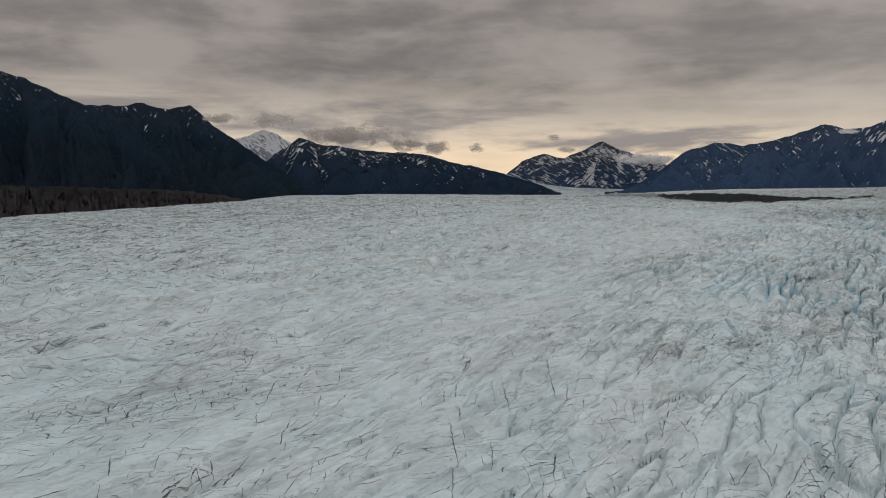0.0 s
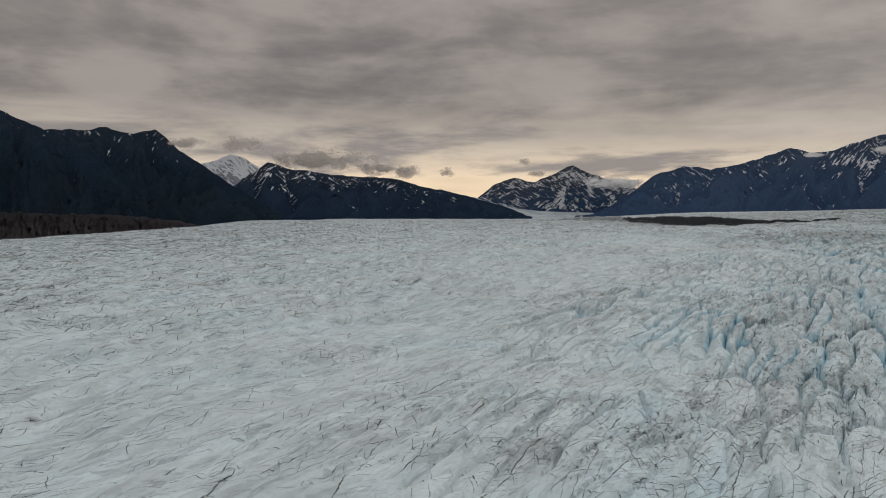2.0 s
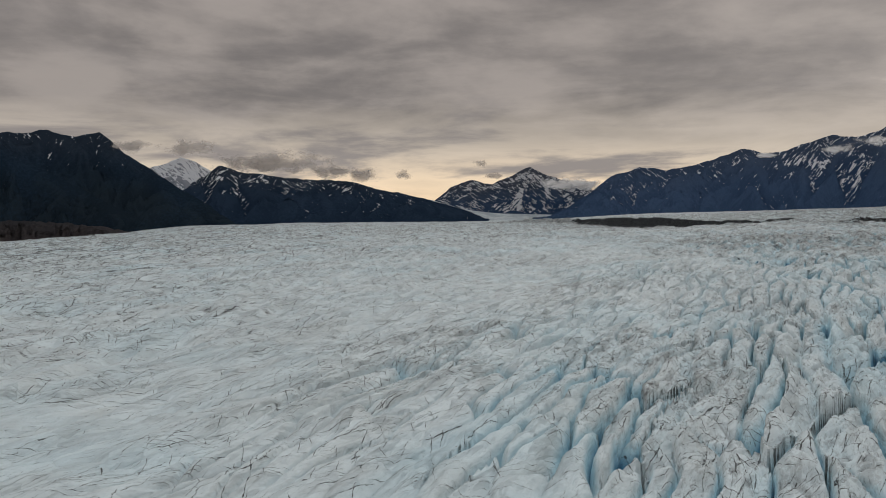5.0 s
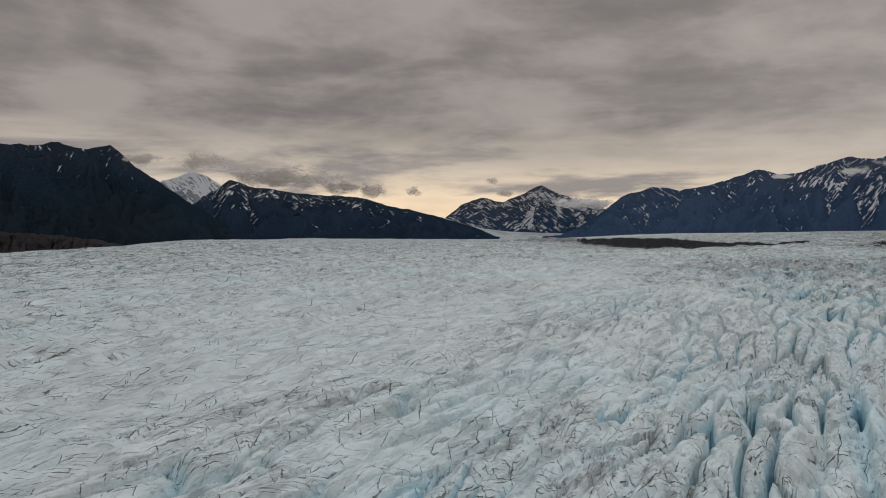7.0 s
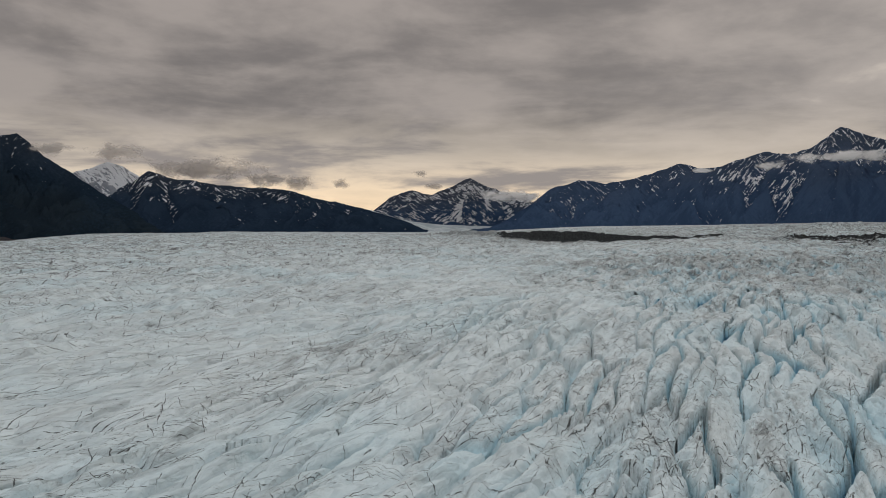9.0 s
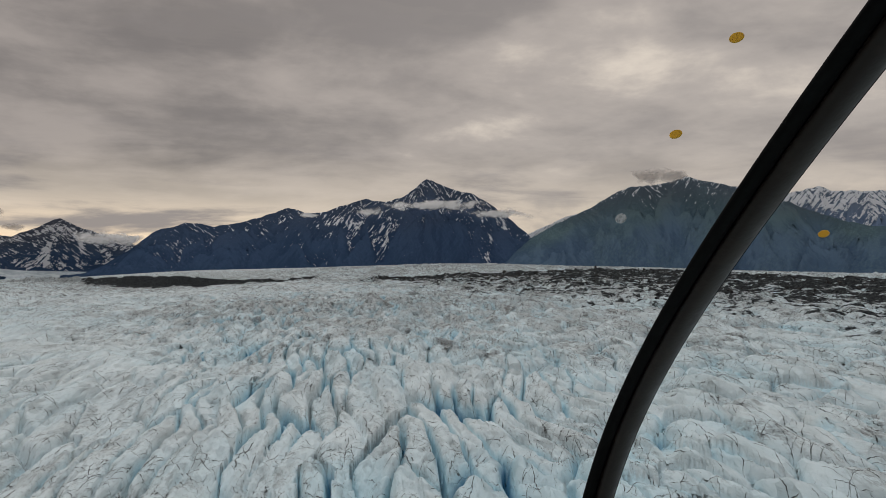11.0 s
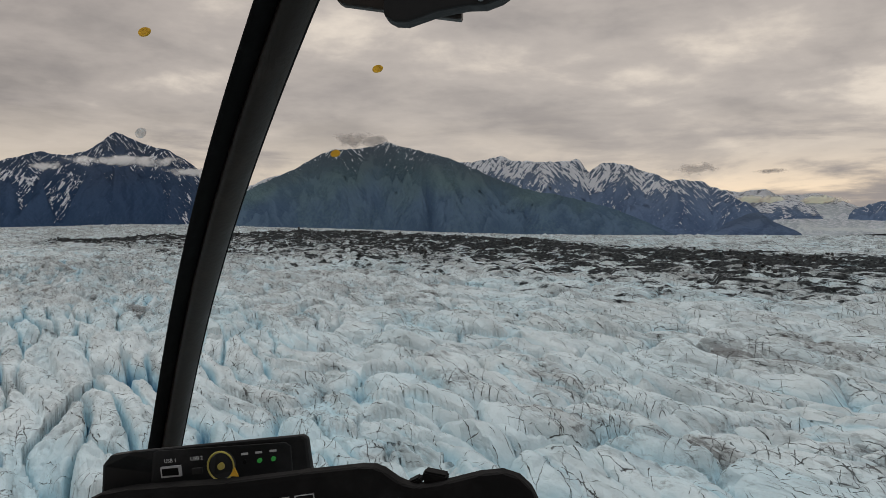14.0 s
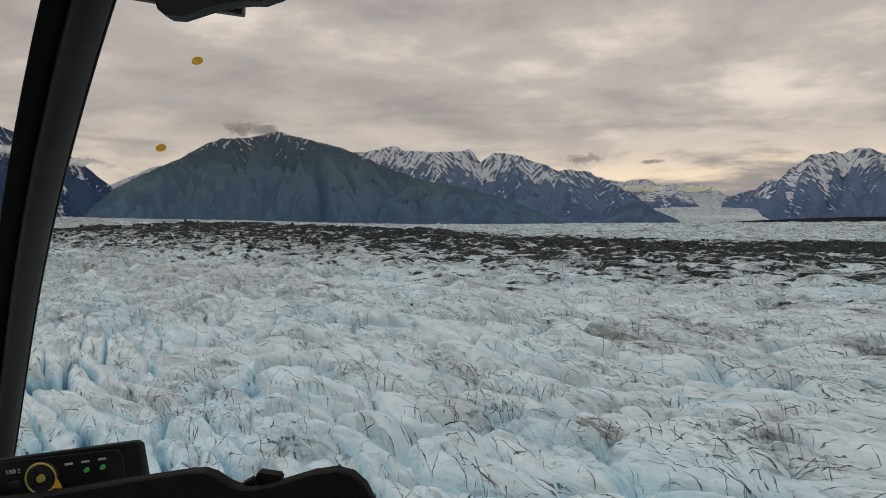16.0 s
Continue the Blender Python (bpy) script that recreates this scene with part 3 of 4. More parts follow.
# ---------------------------------------------------------------- the mountains
def mountain(name, crest, far, depth, base, mat, label, seed, rough=1.0, jag=1.0, power=1.15, category="mountain", back=0.12, per_degree=11, rows=46):
    """A range whose crest is fitted to the camera's view: it passes the given bearings (degrees to the left of +y) and
    heights at a distance, with spurs and gullies down to its foot.
    """
    az = np.array([c[0] for c in crest])
    hs = np.array([c[1] for c in crest], float)
    order = np.argsort(az)
    az, hs = az[order], hs[order]
    n = max(40, int((az[-1] - az[0]) * per_degree))
    cols = np.linspace(az[0], az[-1], n)
    top = np.interp(cols, az, hs)
    kernel = np.array([1, 2, 1]) / 4
    top[1:-1] = np.convolve(top, kernel, "valid")
    tall = np.maximum(top - base, 1.0)
    top = top + jag * np.minimum(1, tall / 150) * (6.0 * fbm(cols * 1.1, cols * 0 + seed, 2, seed) + 1.6 * fbm(cols * 4.5, cols * 0 + seed, 2, seed + 2))
    ends = np.minimum(smooth(cols, az[0] - 0.01, az[0] + 0.5), smooth(-cols, -az[-1] - 0.01, -az[-1] + 0.5))
    s = np.concatenate([np.linspace(0, 1, rows) ** 0.9, 1 + back * np.linspace(0.15, 1, 7)])
    A, S = np.meshgrid(cols, s, indexing="ij")
    T = np.repeat(top[:, None], len(s), 1)
    spur = ridged(A * 0.5 + 0.8 * perlin(A * 0.5, S * 2.2, seed + 3), S * 1.7 + 0.5 * perlin(A * 0.7, S * 2, seed + 4), 4, seed + 1, 0.5)
    spur = (spur - 0.7) / 1.2
    front = np.clip(S, 0, 1)
    shape = front**power
    bend = np.sin(np.pi * front) * (1 - 0.25 * front)
    z = base + (T - base) * np.clip(shape + 0.25 * rough * spur * bend, 0, 1.0 + 0 * shape)
    z = np.where(S > 1, T - (T - base) * (S - 1) / back * 0.8, z)
    z = z + rough * 5.0 * fbm(A * 3.0, S * 14, 3, seed + 7) * bend
    z = base - 30 * (S <= 0) + (z - base)
    R = far - depth * (1 - S) + rough * 0.20 * depth * spur * bend
    a = np.radians(A)
    pts = np.stack([-R * np.sin(a), R * np.cos(a), z], -1).reshape(-1, 3)
    i = np.arange(n * len(s)).reshape(n, len(s))
    quads = np.stack([i[:-1, :-1], i[:-1, 1:], i[1:, 1:], i[1:, :-1]], -1).reshape(-1, 4)
    me = mesh_of(name, pts, quads, mat)
    uv = me.uv_layers.new(name="slope")
    coords = np.stack([A, (z - base) / np.maximum(60.0, 0.45 * (float(hs.max()) - base) + 0.55 * (T - base))], -1).reshape(-1, 2)
    uv.data.foreach_set("uv", np.ascontiguousarray(coords[quads.ravel()], dtype=np.float32).ravel())
    hollow = me.attributes.new("hollow", "FLOAT", "POINT")
    hollow.data.foreach_set("value", np.ascontiguousarray(-spur * bend, dtype=np.float32).ravel())
    rise = me.attributes.new("rise", "FLOAT", "POINT")
    rise.data.foreach_set("value", np.ascontiguousarray(front, dtype=np.float32).ravel())
    return tagged(new(name, me), label, category)


# blue distance haze is put into the slope colours of the far ranges
HAZE_NAVY, HAZE_SLATE, HAZE_ROCK = (0.041, 0.072, 0.134), (0.046, 0.070, 0.120), (0.057, 0.075, 0.110)
m_left = mountain_material("dark_scrub_slope", (0.015, 0.024, 0.034), (0.014, 0.026, 0.043), (0.026, 0.037, 0.055), 0.88, 1.3, 0.27, seed=1.0, bare_crest=0.10)
m_blue = mountain_material("far_dark_slope", (0.018, 0.032, 0.056), (0.020, 0.034, 0.058), (0.034, 0.044, 0.062), 0.76, 1.0, 0.08, seed=4.0)
m_snowy = mountain_material("snow_peak", HAZE_NAVY, (0.055, 0.07, 0.10), (0.09, 0.10, 0.13), 0.36, 0.6, 0.07, seed=7.0)
m_white = mountain_material("snowfield", (0.16, 0.18, 0.22), (0.22, 0.24, 0.28), (0.24, 0.25, 0.28), 0.0, 0.5, 0.14, seed=9.0, bare_crest=0.0)
m_range = mountain_material("streaked_range", HAZE_NAVY, HAZE_SLATE, HAZE_ROCK, 0.70, 0.7, 0.14, 1.1, seed=12.0, bare_crest=0.15)
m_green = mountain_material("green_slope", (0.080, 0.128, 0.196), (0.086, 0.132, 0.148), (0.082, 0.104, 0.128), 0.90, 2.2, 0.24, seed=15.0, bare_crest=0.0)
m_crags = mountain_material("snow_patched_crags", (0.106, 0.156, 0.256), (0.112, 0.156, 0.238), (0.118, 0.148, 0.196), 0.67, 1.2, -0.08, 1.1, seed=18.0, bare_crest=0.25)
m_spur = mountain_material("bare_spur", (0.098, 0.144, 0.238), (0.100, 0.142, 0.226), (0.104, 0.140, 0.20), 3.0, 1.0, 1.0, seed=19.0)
m_bank = mountain_material("eroded_bank", (0.084, 0.076, 0.079), (0.066, 0.061, 0.065), (0.040, 0.041, 0.045), 3.0, 1.0, 1.0, seed=21.0)

mountain("snow_mountain", [(17.5, 150), (16.3, 234), (15.0, 287), (14.0, 312), (13.0, 352), (12.0, 322), (11.2, 282), (9.2, 146)], 4850, 700, -20, m_white, "pale snow-covered peak half hidden in cloud", 5, 0.8)
mountain("dark_ridge", [(16.5, 120), (14.0, 188), (12.4, 213), (11.4, 234), (10.4, 299), (9.2, 262), (7.5, 245), (5.9, 228), (3.8, 212), (2.6, 215), (0.9, 199), (-0.8, 155), (-2.9, 125), (-5.0, 81), (-7.1, 31), (-8.9, -18)], 4700, 900, -30, m_blue, "long dark blue ridge with snow patches along its top", 11)
mountain("scrub_mountain", [(27.5, 320), (26.0, 365), (24.7, 393), (23.4, 397), (22.4, 395), (21.1, 418), (20.5, 396), (19.3, 390), (18.0, 413), (17.4, 384), (16.3, 307), (15.0, 247), (12.8, 139), (10.8, 53), (9.2, -14), (8.0, -50)], 4100, 900, -50, m_left, "dark scrub-covered mountain with small snow patches near the top", 17)
mountain("near_mountain", [(60, 330), (48, 420), (40, 400), (34, 395), (29.5, 391), (28.4, 382), (27.6, 360), (26.3, 331), (24.7, 295), (23.0, 241), (20.8, 175), (18.3, 95), (15.6, 13), (14.1, -30)], 3000, 1300, -40, m_left, "dark mountain slope with scrub and thin snow patches", 23)
mountain("eroded_bank", [(60, 10), (45, 22), (36, 24), (30, 21), (28, 19), (26, 20), (23, 15), (20, 15), (18, 11), (16, 4), (14.5, -3), (13, -14)], 1420, 300, -34, m_bank, "bare grey-brown eroded moraine bank beside the ice", 29, 2.0, 2.0, category="moraine bank", per_degree=18)
mountain("snow_peak", [(-4.4, 60), (-5.3, 119), (-6.0, 173), (-7.5, 219), (-8.5, 198), (-9.1, 191), (-10.7, 254), (-11.8, 295), (-12.7, 253), (-14.3, 208), (-15.5, 173), (-17.1, 121), (-18.5, 60)], 4900, 160, -5, m_snowy, "distant blue-grey peak with broad snowfields", 31)
mountain("streaked_range", [(-12.0, -22), (-13.2, -8), (-14.4, 36), (-16.1, 127), (-17.5, 220), (-19.6, 272), (-21.3, 251), (-22.9, 272), (-24.4, 305), (-26.4, 362), (-27.7, 330), (-28.9, 340), (-30.3, 384), (-31.9, 417), (-33.1, 398), (-34.5, 431), (-36.1, 537), (-37.9, 473), (-39.3, 449), (-40.7, 382), (-41.9, 305), (-43.3, 206), (-44.3, 123), (-46, 0)], 4700, 800, -12, m_range, "dark blue mountain range with snow streaks in its gullies", 37)
mountain("snowfield", [(-40.5, 100), (-41.9, 163), (-43.7, 230), (-45.9, 314), (-47.5, 356), (-49.0, 367), (-51, 300)], 4900, 300, 0, m_white, "pale sunlit snowfield on a distant slope", 41, 0.6)
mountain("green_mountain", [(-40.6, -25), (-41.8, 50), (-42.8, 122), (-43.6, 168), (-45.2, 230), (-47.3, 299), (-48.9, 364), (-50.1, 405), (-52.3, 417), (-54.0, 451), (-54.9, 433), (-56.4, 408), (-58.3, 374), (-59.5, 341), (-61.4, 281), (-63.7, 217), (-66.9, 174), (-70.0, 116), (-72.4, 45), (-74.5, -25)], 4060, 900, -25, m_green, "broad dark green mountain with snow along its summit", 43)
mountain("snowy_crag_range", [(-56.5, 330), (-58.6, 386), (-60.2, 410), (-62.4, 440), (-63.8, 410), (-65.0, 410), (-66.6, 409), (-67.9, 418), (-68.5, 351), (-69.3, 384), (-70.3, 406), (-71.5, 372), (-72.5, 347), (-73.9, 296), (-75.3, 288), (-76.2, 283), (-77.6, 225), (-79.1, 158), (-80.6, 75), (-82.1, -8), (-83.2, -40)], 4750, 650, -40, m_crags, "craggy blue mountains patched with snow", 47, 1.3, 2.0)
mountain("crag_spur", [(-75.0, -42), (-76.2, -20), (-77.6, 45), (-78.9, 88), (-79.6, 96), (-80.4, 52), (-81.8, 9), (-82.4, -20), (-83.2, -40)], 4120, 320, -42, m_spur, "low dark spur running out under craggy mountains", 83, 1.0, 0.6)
mountain("far_snow_peak", [(-75.5, 120), (-76.9, 197), (-77.6, 237), (-78.8, 228), (-80.3, 243), (-80.9, 208), (-82.2, 206), (-83.5, 214), (-84.6, 180), (-85.8, 136), (-87.5, 90)], 4920, 300, -20, m_white, "far snow peaks catching warm light", 53, 0.8)
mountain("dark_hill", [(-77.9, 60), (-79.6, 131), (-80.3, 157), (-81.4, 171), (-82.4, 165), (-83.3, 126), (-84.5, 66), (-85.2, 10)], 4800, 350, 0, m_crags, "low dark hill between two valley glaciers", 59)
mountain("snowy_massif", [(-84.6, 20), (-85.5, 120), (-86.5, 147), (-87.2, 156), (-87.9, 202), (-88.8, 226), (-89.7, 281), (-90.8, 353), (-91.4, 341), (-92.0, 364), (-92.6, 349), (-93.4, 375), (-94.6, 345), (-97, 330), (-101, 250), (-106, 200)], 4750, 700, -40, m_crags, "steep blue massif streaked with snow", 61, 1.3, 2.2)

m_tongue = mountain_material("valley_glacier", (0.46, 0.51, 0.54), (0.52, 0.56, 0.58), (0.42, 0.46, 0.49), 0.0, 0.3, 0.25, seed=25.0, bare_crest=0.0)
mountain("valley_glacier", [(-3.2, -20), (-4.0, 70), (-4.5, 96), (-5.5, 72), (-6.6, 44), (-7.6, 28), (-8.7, 16), (-9.8, 8), (-13.3, 0), (-15.5, -15)], 4735, 420, -28, m_tongue, "pale glacier tongue coming down between dark slopes", 67, 0.4, 0.3, category="glacier")
mountain("valley_glacier", [(-79.6, -40), (-80.6, 62), (-82.5, 66), (-85.0, 62), (-86.9, 54), (-88.2, 29), (-89.5, 11), (-93.0, 4), (-97.0, -40)], 4380, 420, -42, m_tongue, "broad pale glacier lying below far snow peaks", 71, 0.3, 0.3, category="glacier")
mountain("icefall", [(-82.0, 20), (-82.7, 155), (-83.6, 154), (-84.7, 146), (-85.5, 131), (-86.4, 60), (-87.2, 0)], 4850, 300, 10, m_tongue, "narrow pale icefall between a hill and a massif", 73, 0.3, 0.3, category="glacier")

m_debris = mountain_material("far_debris", (0.030, 0.030, 0.032), (0.045, 0.045, 0.047), (0.030, 0.030, 0.032), 3.0, 1.0, 1.0, seed=31.0)
mountain("far_moraine", [(-56, -30), (-60, -13), (-66, -12), (-74, -11), (-80, -9), (-83, -6), (-86, 3), (-90, 11), (-93, 14), (-100, 17), (-106, 18)], 3000, 60, -34, m_debris, "low dark moraine ridge far across the ice", 79, 0.6, 0.4, category="moraine")


# ---------------------------------------------------------------- rubble on the moraine
def build_rubble(count):
    rng = np.random.default_rng(12)
    y = rng.uniform(180, 640, count * 3)
    x = np.interp(y, BAND_Y, BAND_X) + np.interp(y, BAND_Y, BAND_W) * rng.normal(0.25, 0.5, count * 3)
    u, v = x * S_U[0] + y * S_U[1], x * S_V[0] + y * S_V[1]
    x, y, z, tag = ice_surface(u, v)
    keep = np.flatnonzero(tag[:, 0] > 0.35)[:count]
    base = bmesh.new()
    bmesh.ops.create_icosphere(base, subdivisions=1, radius=1.0)
    ball = np.array([p.co for p in base.verts])
    tris = np.array([[p.index for p in f.verts] for f in base.faces])
    base.free()
    pts, faces = [], []
    for k in keep:
        size = 0.28 + 0.75 * rng.random() ** 3
        turn = np.array(Euler(rng.uniform(0, 6, 3)).to_matrix())
        lump = ball * (1 + 0.35 * rng.normal(size=(len(ball), 1))) * rng.uniform(0.6, 1.2, 3)
        faces.append(tris + len(pts) * len(ball))
        pts.append(lump @ turn.T * size + (x[k], y[k], z[k] + 0.1 * size))
    m, n = material("moraine_rock")
    p = n.position()
    tone = n.noise(p, 1.3, 5, 0.65)
    n.surface(n.mix(n.step(tone, 0.35, 0.7), (0.014, 0.014, 0.015), (0.085, 0.080, 0.076)), 0.85, n.bump(tone, 0.6, 0.1), Specular_IOR_Level=0.1)
    me = mesh_of("moraine_rubble", np.concatenate(pts), np.concatenate(faces), m, False)
    tagged(new("moraine_rubble", me), "dark angular rock rubble lying along the medial moraine", "rubble", kind="stuff")


build_rubble(1800)


# ---------------------------------------------------------------- low cloud about the peaks
def cloud_material(name, colour, seed, thick):
    m, n = material(name)
    uv = n.add("ShaderNodeUVMap", uv_map="sheet").outputs[0]
    p = n.position()
    body = n.noise(n.mapping(p, scale=(1, 1, 1.7), loc=(seed * 100, 0, 0)), 0.012, 5, 0.52, 0.4)
    off = n.add("ShaderNodeVectorMath", {0: uv}, operation="LENGTH").outputs["Value"]
    alpha = n.math("ADD", n.step(off, 0.05, 1.0, 1.0, 0.0), n.math("MULTIPLY", n.math("SUBTRACT", body, 0.5), 2.8))
    alpha = n.math("MULTIPLY", n.math("MULTIPLY", n.step(alpha, 0.28, 1.0), n.step(off, 0.75, 1.0, 1.0, 0.0)), thick)
    wash = n.mix(n.step(body, 0.35, 0.65), colour, tuple(min(1.0, v * 1.25) for v in colour))
    veil = n.add("ShaderNodeMixShader", {0: 0.5, 1: n.add("ShaderNodeBsdfDiffuse", {"Color": wash}).outputs[0], 2: n.add("ShaderNodeBsdfTranslucent", {"Color": wash}).outputs[0]}).outputs[0]
    n.add("ShaderNodeOutputMaterial", {"Surface": n.add("ShaderNodeMixShader", {0: alpha, 1: n.add("ShaderNodeBsdfTransparent").outputs[0], 2: veil}).outputs[0]})
    return m


def cloud(bearing, height, half_wide, half_high, far, mat, label):
    """A drifting bank: three bulging veils one behind another."""
    n_a, n_h = 25, 9
    q, r = np.meshgrid(np.linspace(-1, 1, n_a), np.linspace(-1, 1, n_h), indexing="ij")
    pts, quads, uvs, start = [], [], [], 0
    for k in range(3):
        a = np.radians(bearing + half_wide * (q * (1 - 0.12 * k) + 0.06 * (k - 1)))
        bulge = (1 - q * q) * (1 - r * r) * half_high * 0.8
        d = far + 24 * k - bulge + 6 * perlin(q * 2 + k, r * 2, 7)
        z = height + half_high * (r * (1 - 0.1 * k) + 0.15 * perlin(q * 1.5 + 3 * k, r * 0 + k, 5))
        pts.append(np.stack([-d * np.sin(a), d * np.cos(a), z], -1).reshape(-1, 3))
        uvs.append(np.stack([q, r], -1).reshape(-1, 2))
        i = np.arange(n_a * n_h).reshape(n_a, n_h) + start
        quads.append(np.stack([i[:-1, :-1], i[1:, :-1], i[1:, 1:], i[:-1, 1:]], -1).reshape(-1, 4))
        start += n_a * n_h
    pts, quads, uvs = np.concatenate(pts), np.concatenate(quads), np.concatenate(uvs)
    me = mesh_of("low_cloud", pts, quads, mat)
    uv = me.uv_layers.new(name="sheet")
    uv.data.foreach_set("uv", np.ascontiguousarray(uvs[quads.ravel()], dtype=np.float32).ravel())
    return tagged(new("low_cloud", me), label, "cloud", "low clouds", "stuff")


pale_cloud = cloud_material("pale_mist", (0.80, 0.79, 0.78), 1.0, 0.9)
grey_cloud = cloud_material("grey_mist", (0.60, 0.56, 0.53), 2.0, 0.68)
dark_cloud = cloud_material("dark_mist", (0.46, 0.43, 0.41), 3.0, 0.40)
for bearing, height, half_wide, half_high, far in [
    (-36.6, 350, 5.4, 46, 4340), (-41.3, 308, 3.4, 44, 4360), (-31.8, 318, 2.4, 30, 4370),
    (-27.7, 300, 1.1, 18, 4400), (-14.0, 178, 2.6, 52, 4650), (-15.7, 168, 2.0, 50, 4650),
]:
    cloud(bearing, height, half_wide, half_high, far, pale_cloud, "pale mist clinging to the mountain flank")
for bearing, height, half_wide, half_high, far in [
    (6.8, 300, 6.0, 92, 4500), (2.6, 252, 4.0, 62, 4500), (12.4, 405, 2.6, 66, 4800), (15.9, 330, 1.7, 40, 3900), (-53.3, 425, 1.8, 42, 3800), (-51.7, 446, 2.2, 52, 3950), (-49.8, 318, 2.5, 40, 4300),
]:
    cloud(bearing, height, half_wide, half_high, far, grey_cloud, "grey cloud drifting over the ridge top")
# cream glow of the low sky is put into this mist's colour
warm_cloud = cloud_material("warm_mist", (0.95, 0.82, 0.66), 5.0, 0.95)
for bearing, height, half_wide, half_high, far in [(-79.5, 178, 3.2, 44, 4870), (-83.4, 172, 2.4, 36, 4870)]:
    cloud(bearing, height, half_wide, half_high, far, warm_cloud, "cream-coloured mist filling a far valley")
for bearing, height, half_wide, half_high, far in [
    (-2.6, 243, 0.85, 42, 4600), (0.55, 238, 2.1, 66, 4600), (-8.2, 300, 0.9, 34, 4600), (-9.1, 229, 1.3, 28, 4650), (-75.7, 363, 2.3, 54, 4850), (-80.6, 341, 1.9, 22, 4850),
]:
    cloud(bearing, height, half_wide, half_high, far, dark_cloud, "small dark cloud hanging under the overcast")



# ---------------------------------------------------------------- helicopter cockpit at the flight's end, placed and shaped for the camera's view
COCKPIT = pose(111.60, 167.40, 26.50, 90 - 2.46, 0.48, -67.16)  # x right, y up, -z ahead, as the last camera stands


def part(name, bm, mat, parent, label=""):
    me = bpy.data.meshes.new(name)
    bm.to_mesh(me)
    bm.free()
    me.materials.append(mat)
    ob = new(name, me)
    ob.parent = parent
    return tagged(ob, label)


def plastic(name, colour, rough, grain=220.0, gloss=0.4):
    m, n = material(name)
    p = n.position()
    dust = n.noise(p, 35.0, 4, 0.6)
    col = n.mix(n.step(dust, 0.45, 0.75), colour, tuple(v * 1.6 + 0.004 for v in colour))
    n.surface(col, n.step(dust, 0.3, 0.7, rough - 0.08, rough + 0.08), n.bump(n.noise(p, grain, 3), 0.25, 0.001), Specular_IOR_Level=gloss)
    return m


# base colours darkened for the shade of a cabin roof that isn't built
black = plastic("black_leather_cowl", (0.0035, 0.003, 0.003), 0.75, gloss=0.12)
seal = plastic("black_rubber_seal", (0.003, 0.003, 0.003), 0.85, gloss=0.08)
tube = plastic("dark_painted_tube", (0.015, 0.0105, 0.0080), 0.42, gloss=0.20)
charcoal = plastic("charcoal_plastic", (0.009, 0.009, 0.0095), 0.6, gloss=0.2)
yellow = plastic("yellow_mark", (0.62, 0.33, 0.015), 0.5)
olive = plastic("worn_yellow_ring", (0.30, 0.25, 0.05), 0.5)
grey = plastic("pale_print", (0.30, 0.30, 0.30), 0.6)
smear, _n = material("dried_smear")
_n.add("ShaderNodeOutputMaterial", {"Surface": _n.add("ShaderNodeMixShader", {0: _n.step(_n.noise(_n.position(), 260.0, 3), 0.3, 0.7, 0.25, 0.6), 1: _n.add("ShaderNodeBsdfTransparent").outputs[0], 2: _n.add("ShaderNodeBsdfDiffuse", {"Color": (0.55, 0.57, 0.58, 1)}).outputs[0]}).outputs[0]})
steel = plastic("dull_steel", (0.28, 0.28, 0.29), 0.35)
green, _n = material("green_lamp")
_n.surface((0.02, 0.20, 0.03), 0.4, None, Emission_Color=(0.05, 0.9, 0.1, 1.0), Emission_Strength=0.05)


def swept(bm, rows, sides, shape):
    """A tube through rows of (x, y, z, half width); shape gives a ring's point for an angle."""
    rings = []
    for x, y, z, w in rows:
        rings.append([bm.verts.new((x + w * shape(k * 2 * math.pi / sides)[0], y, z + w * shape(k * 2 * math.pi / sides)[1])) for k in range(sides)])
    for a, b in zip(rings, rings[1:]):
        for k in range(sides):
            bm.faces.new((a[k], a[(k + 1) % sides], b[(k + 1) % sides], b[k]))
    bm.faces.new(rings[0])
    bm.faces.new(rings[-1][::-1])
    for f in bm.faces:
        f.smooth = True
    bmesh.ops.recalc_face_normals(bm, faces=bm.faces)
    return bm


def slab(outline, z0, z1, bevel=0.0):
    """A plate of the given outline between two depths, its edges rounded."""
    bm = bmesh.new()
    a = [bm.verts.new((x, y, z0)) for x, y in outline]
    b = [bm.verts.new((x, y, z1)) for x, y in outline]
    bm.faces.new(a)
    bm.faces.new(b[::-1])
    for k in range(len(a)):
        bm.faces.new((a[k], a[k - 1], b[k - 1], b[k]))
    bmesh.ops.recalc_face_normals(bm, faces=bm.faces)
    if bevel:
        bmesh.ops.bevel(bm, geom=bm.edges, offset=bevel, segments=2, profile=0.6, affect="EDGES", clamp_overlap=True)
    return bm


def disc(radius, depth, at, sides=20, squash=1.0, tilt=0.0):
    bm = bmesh.new()
    bmesh.ops.create_cone(bm, cap_ends=True, segments=sides, radius1=radius, radius2=radius * 0.9, depth=depth)
    bmesh.ops.transform(bm, matrix=Matrix.Translation(at) @ Matrix.Rotation(tilt, 4, "Z") @ Matrix.Diagonal((1, squash, 1, 1)), verts=bm.verts)
    return bm


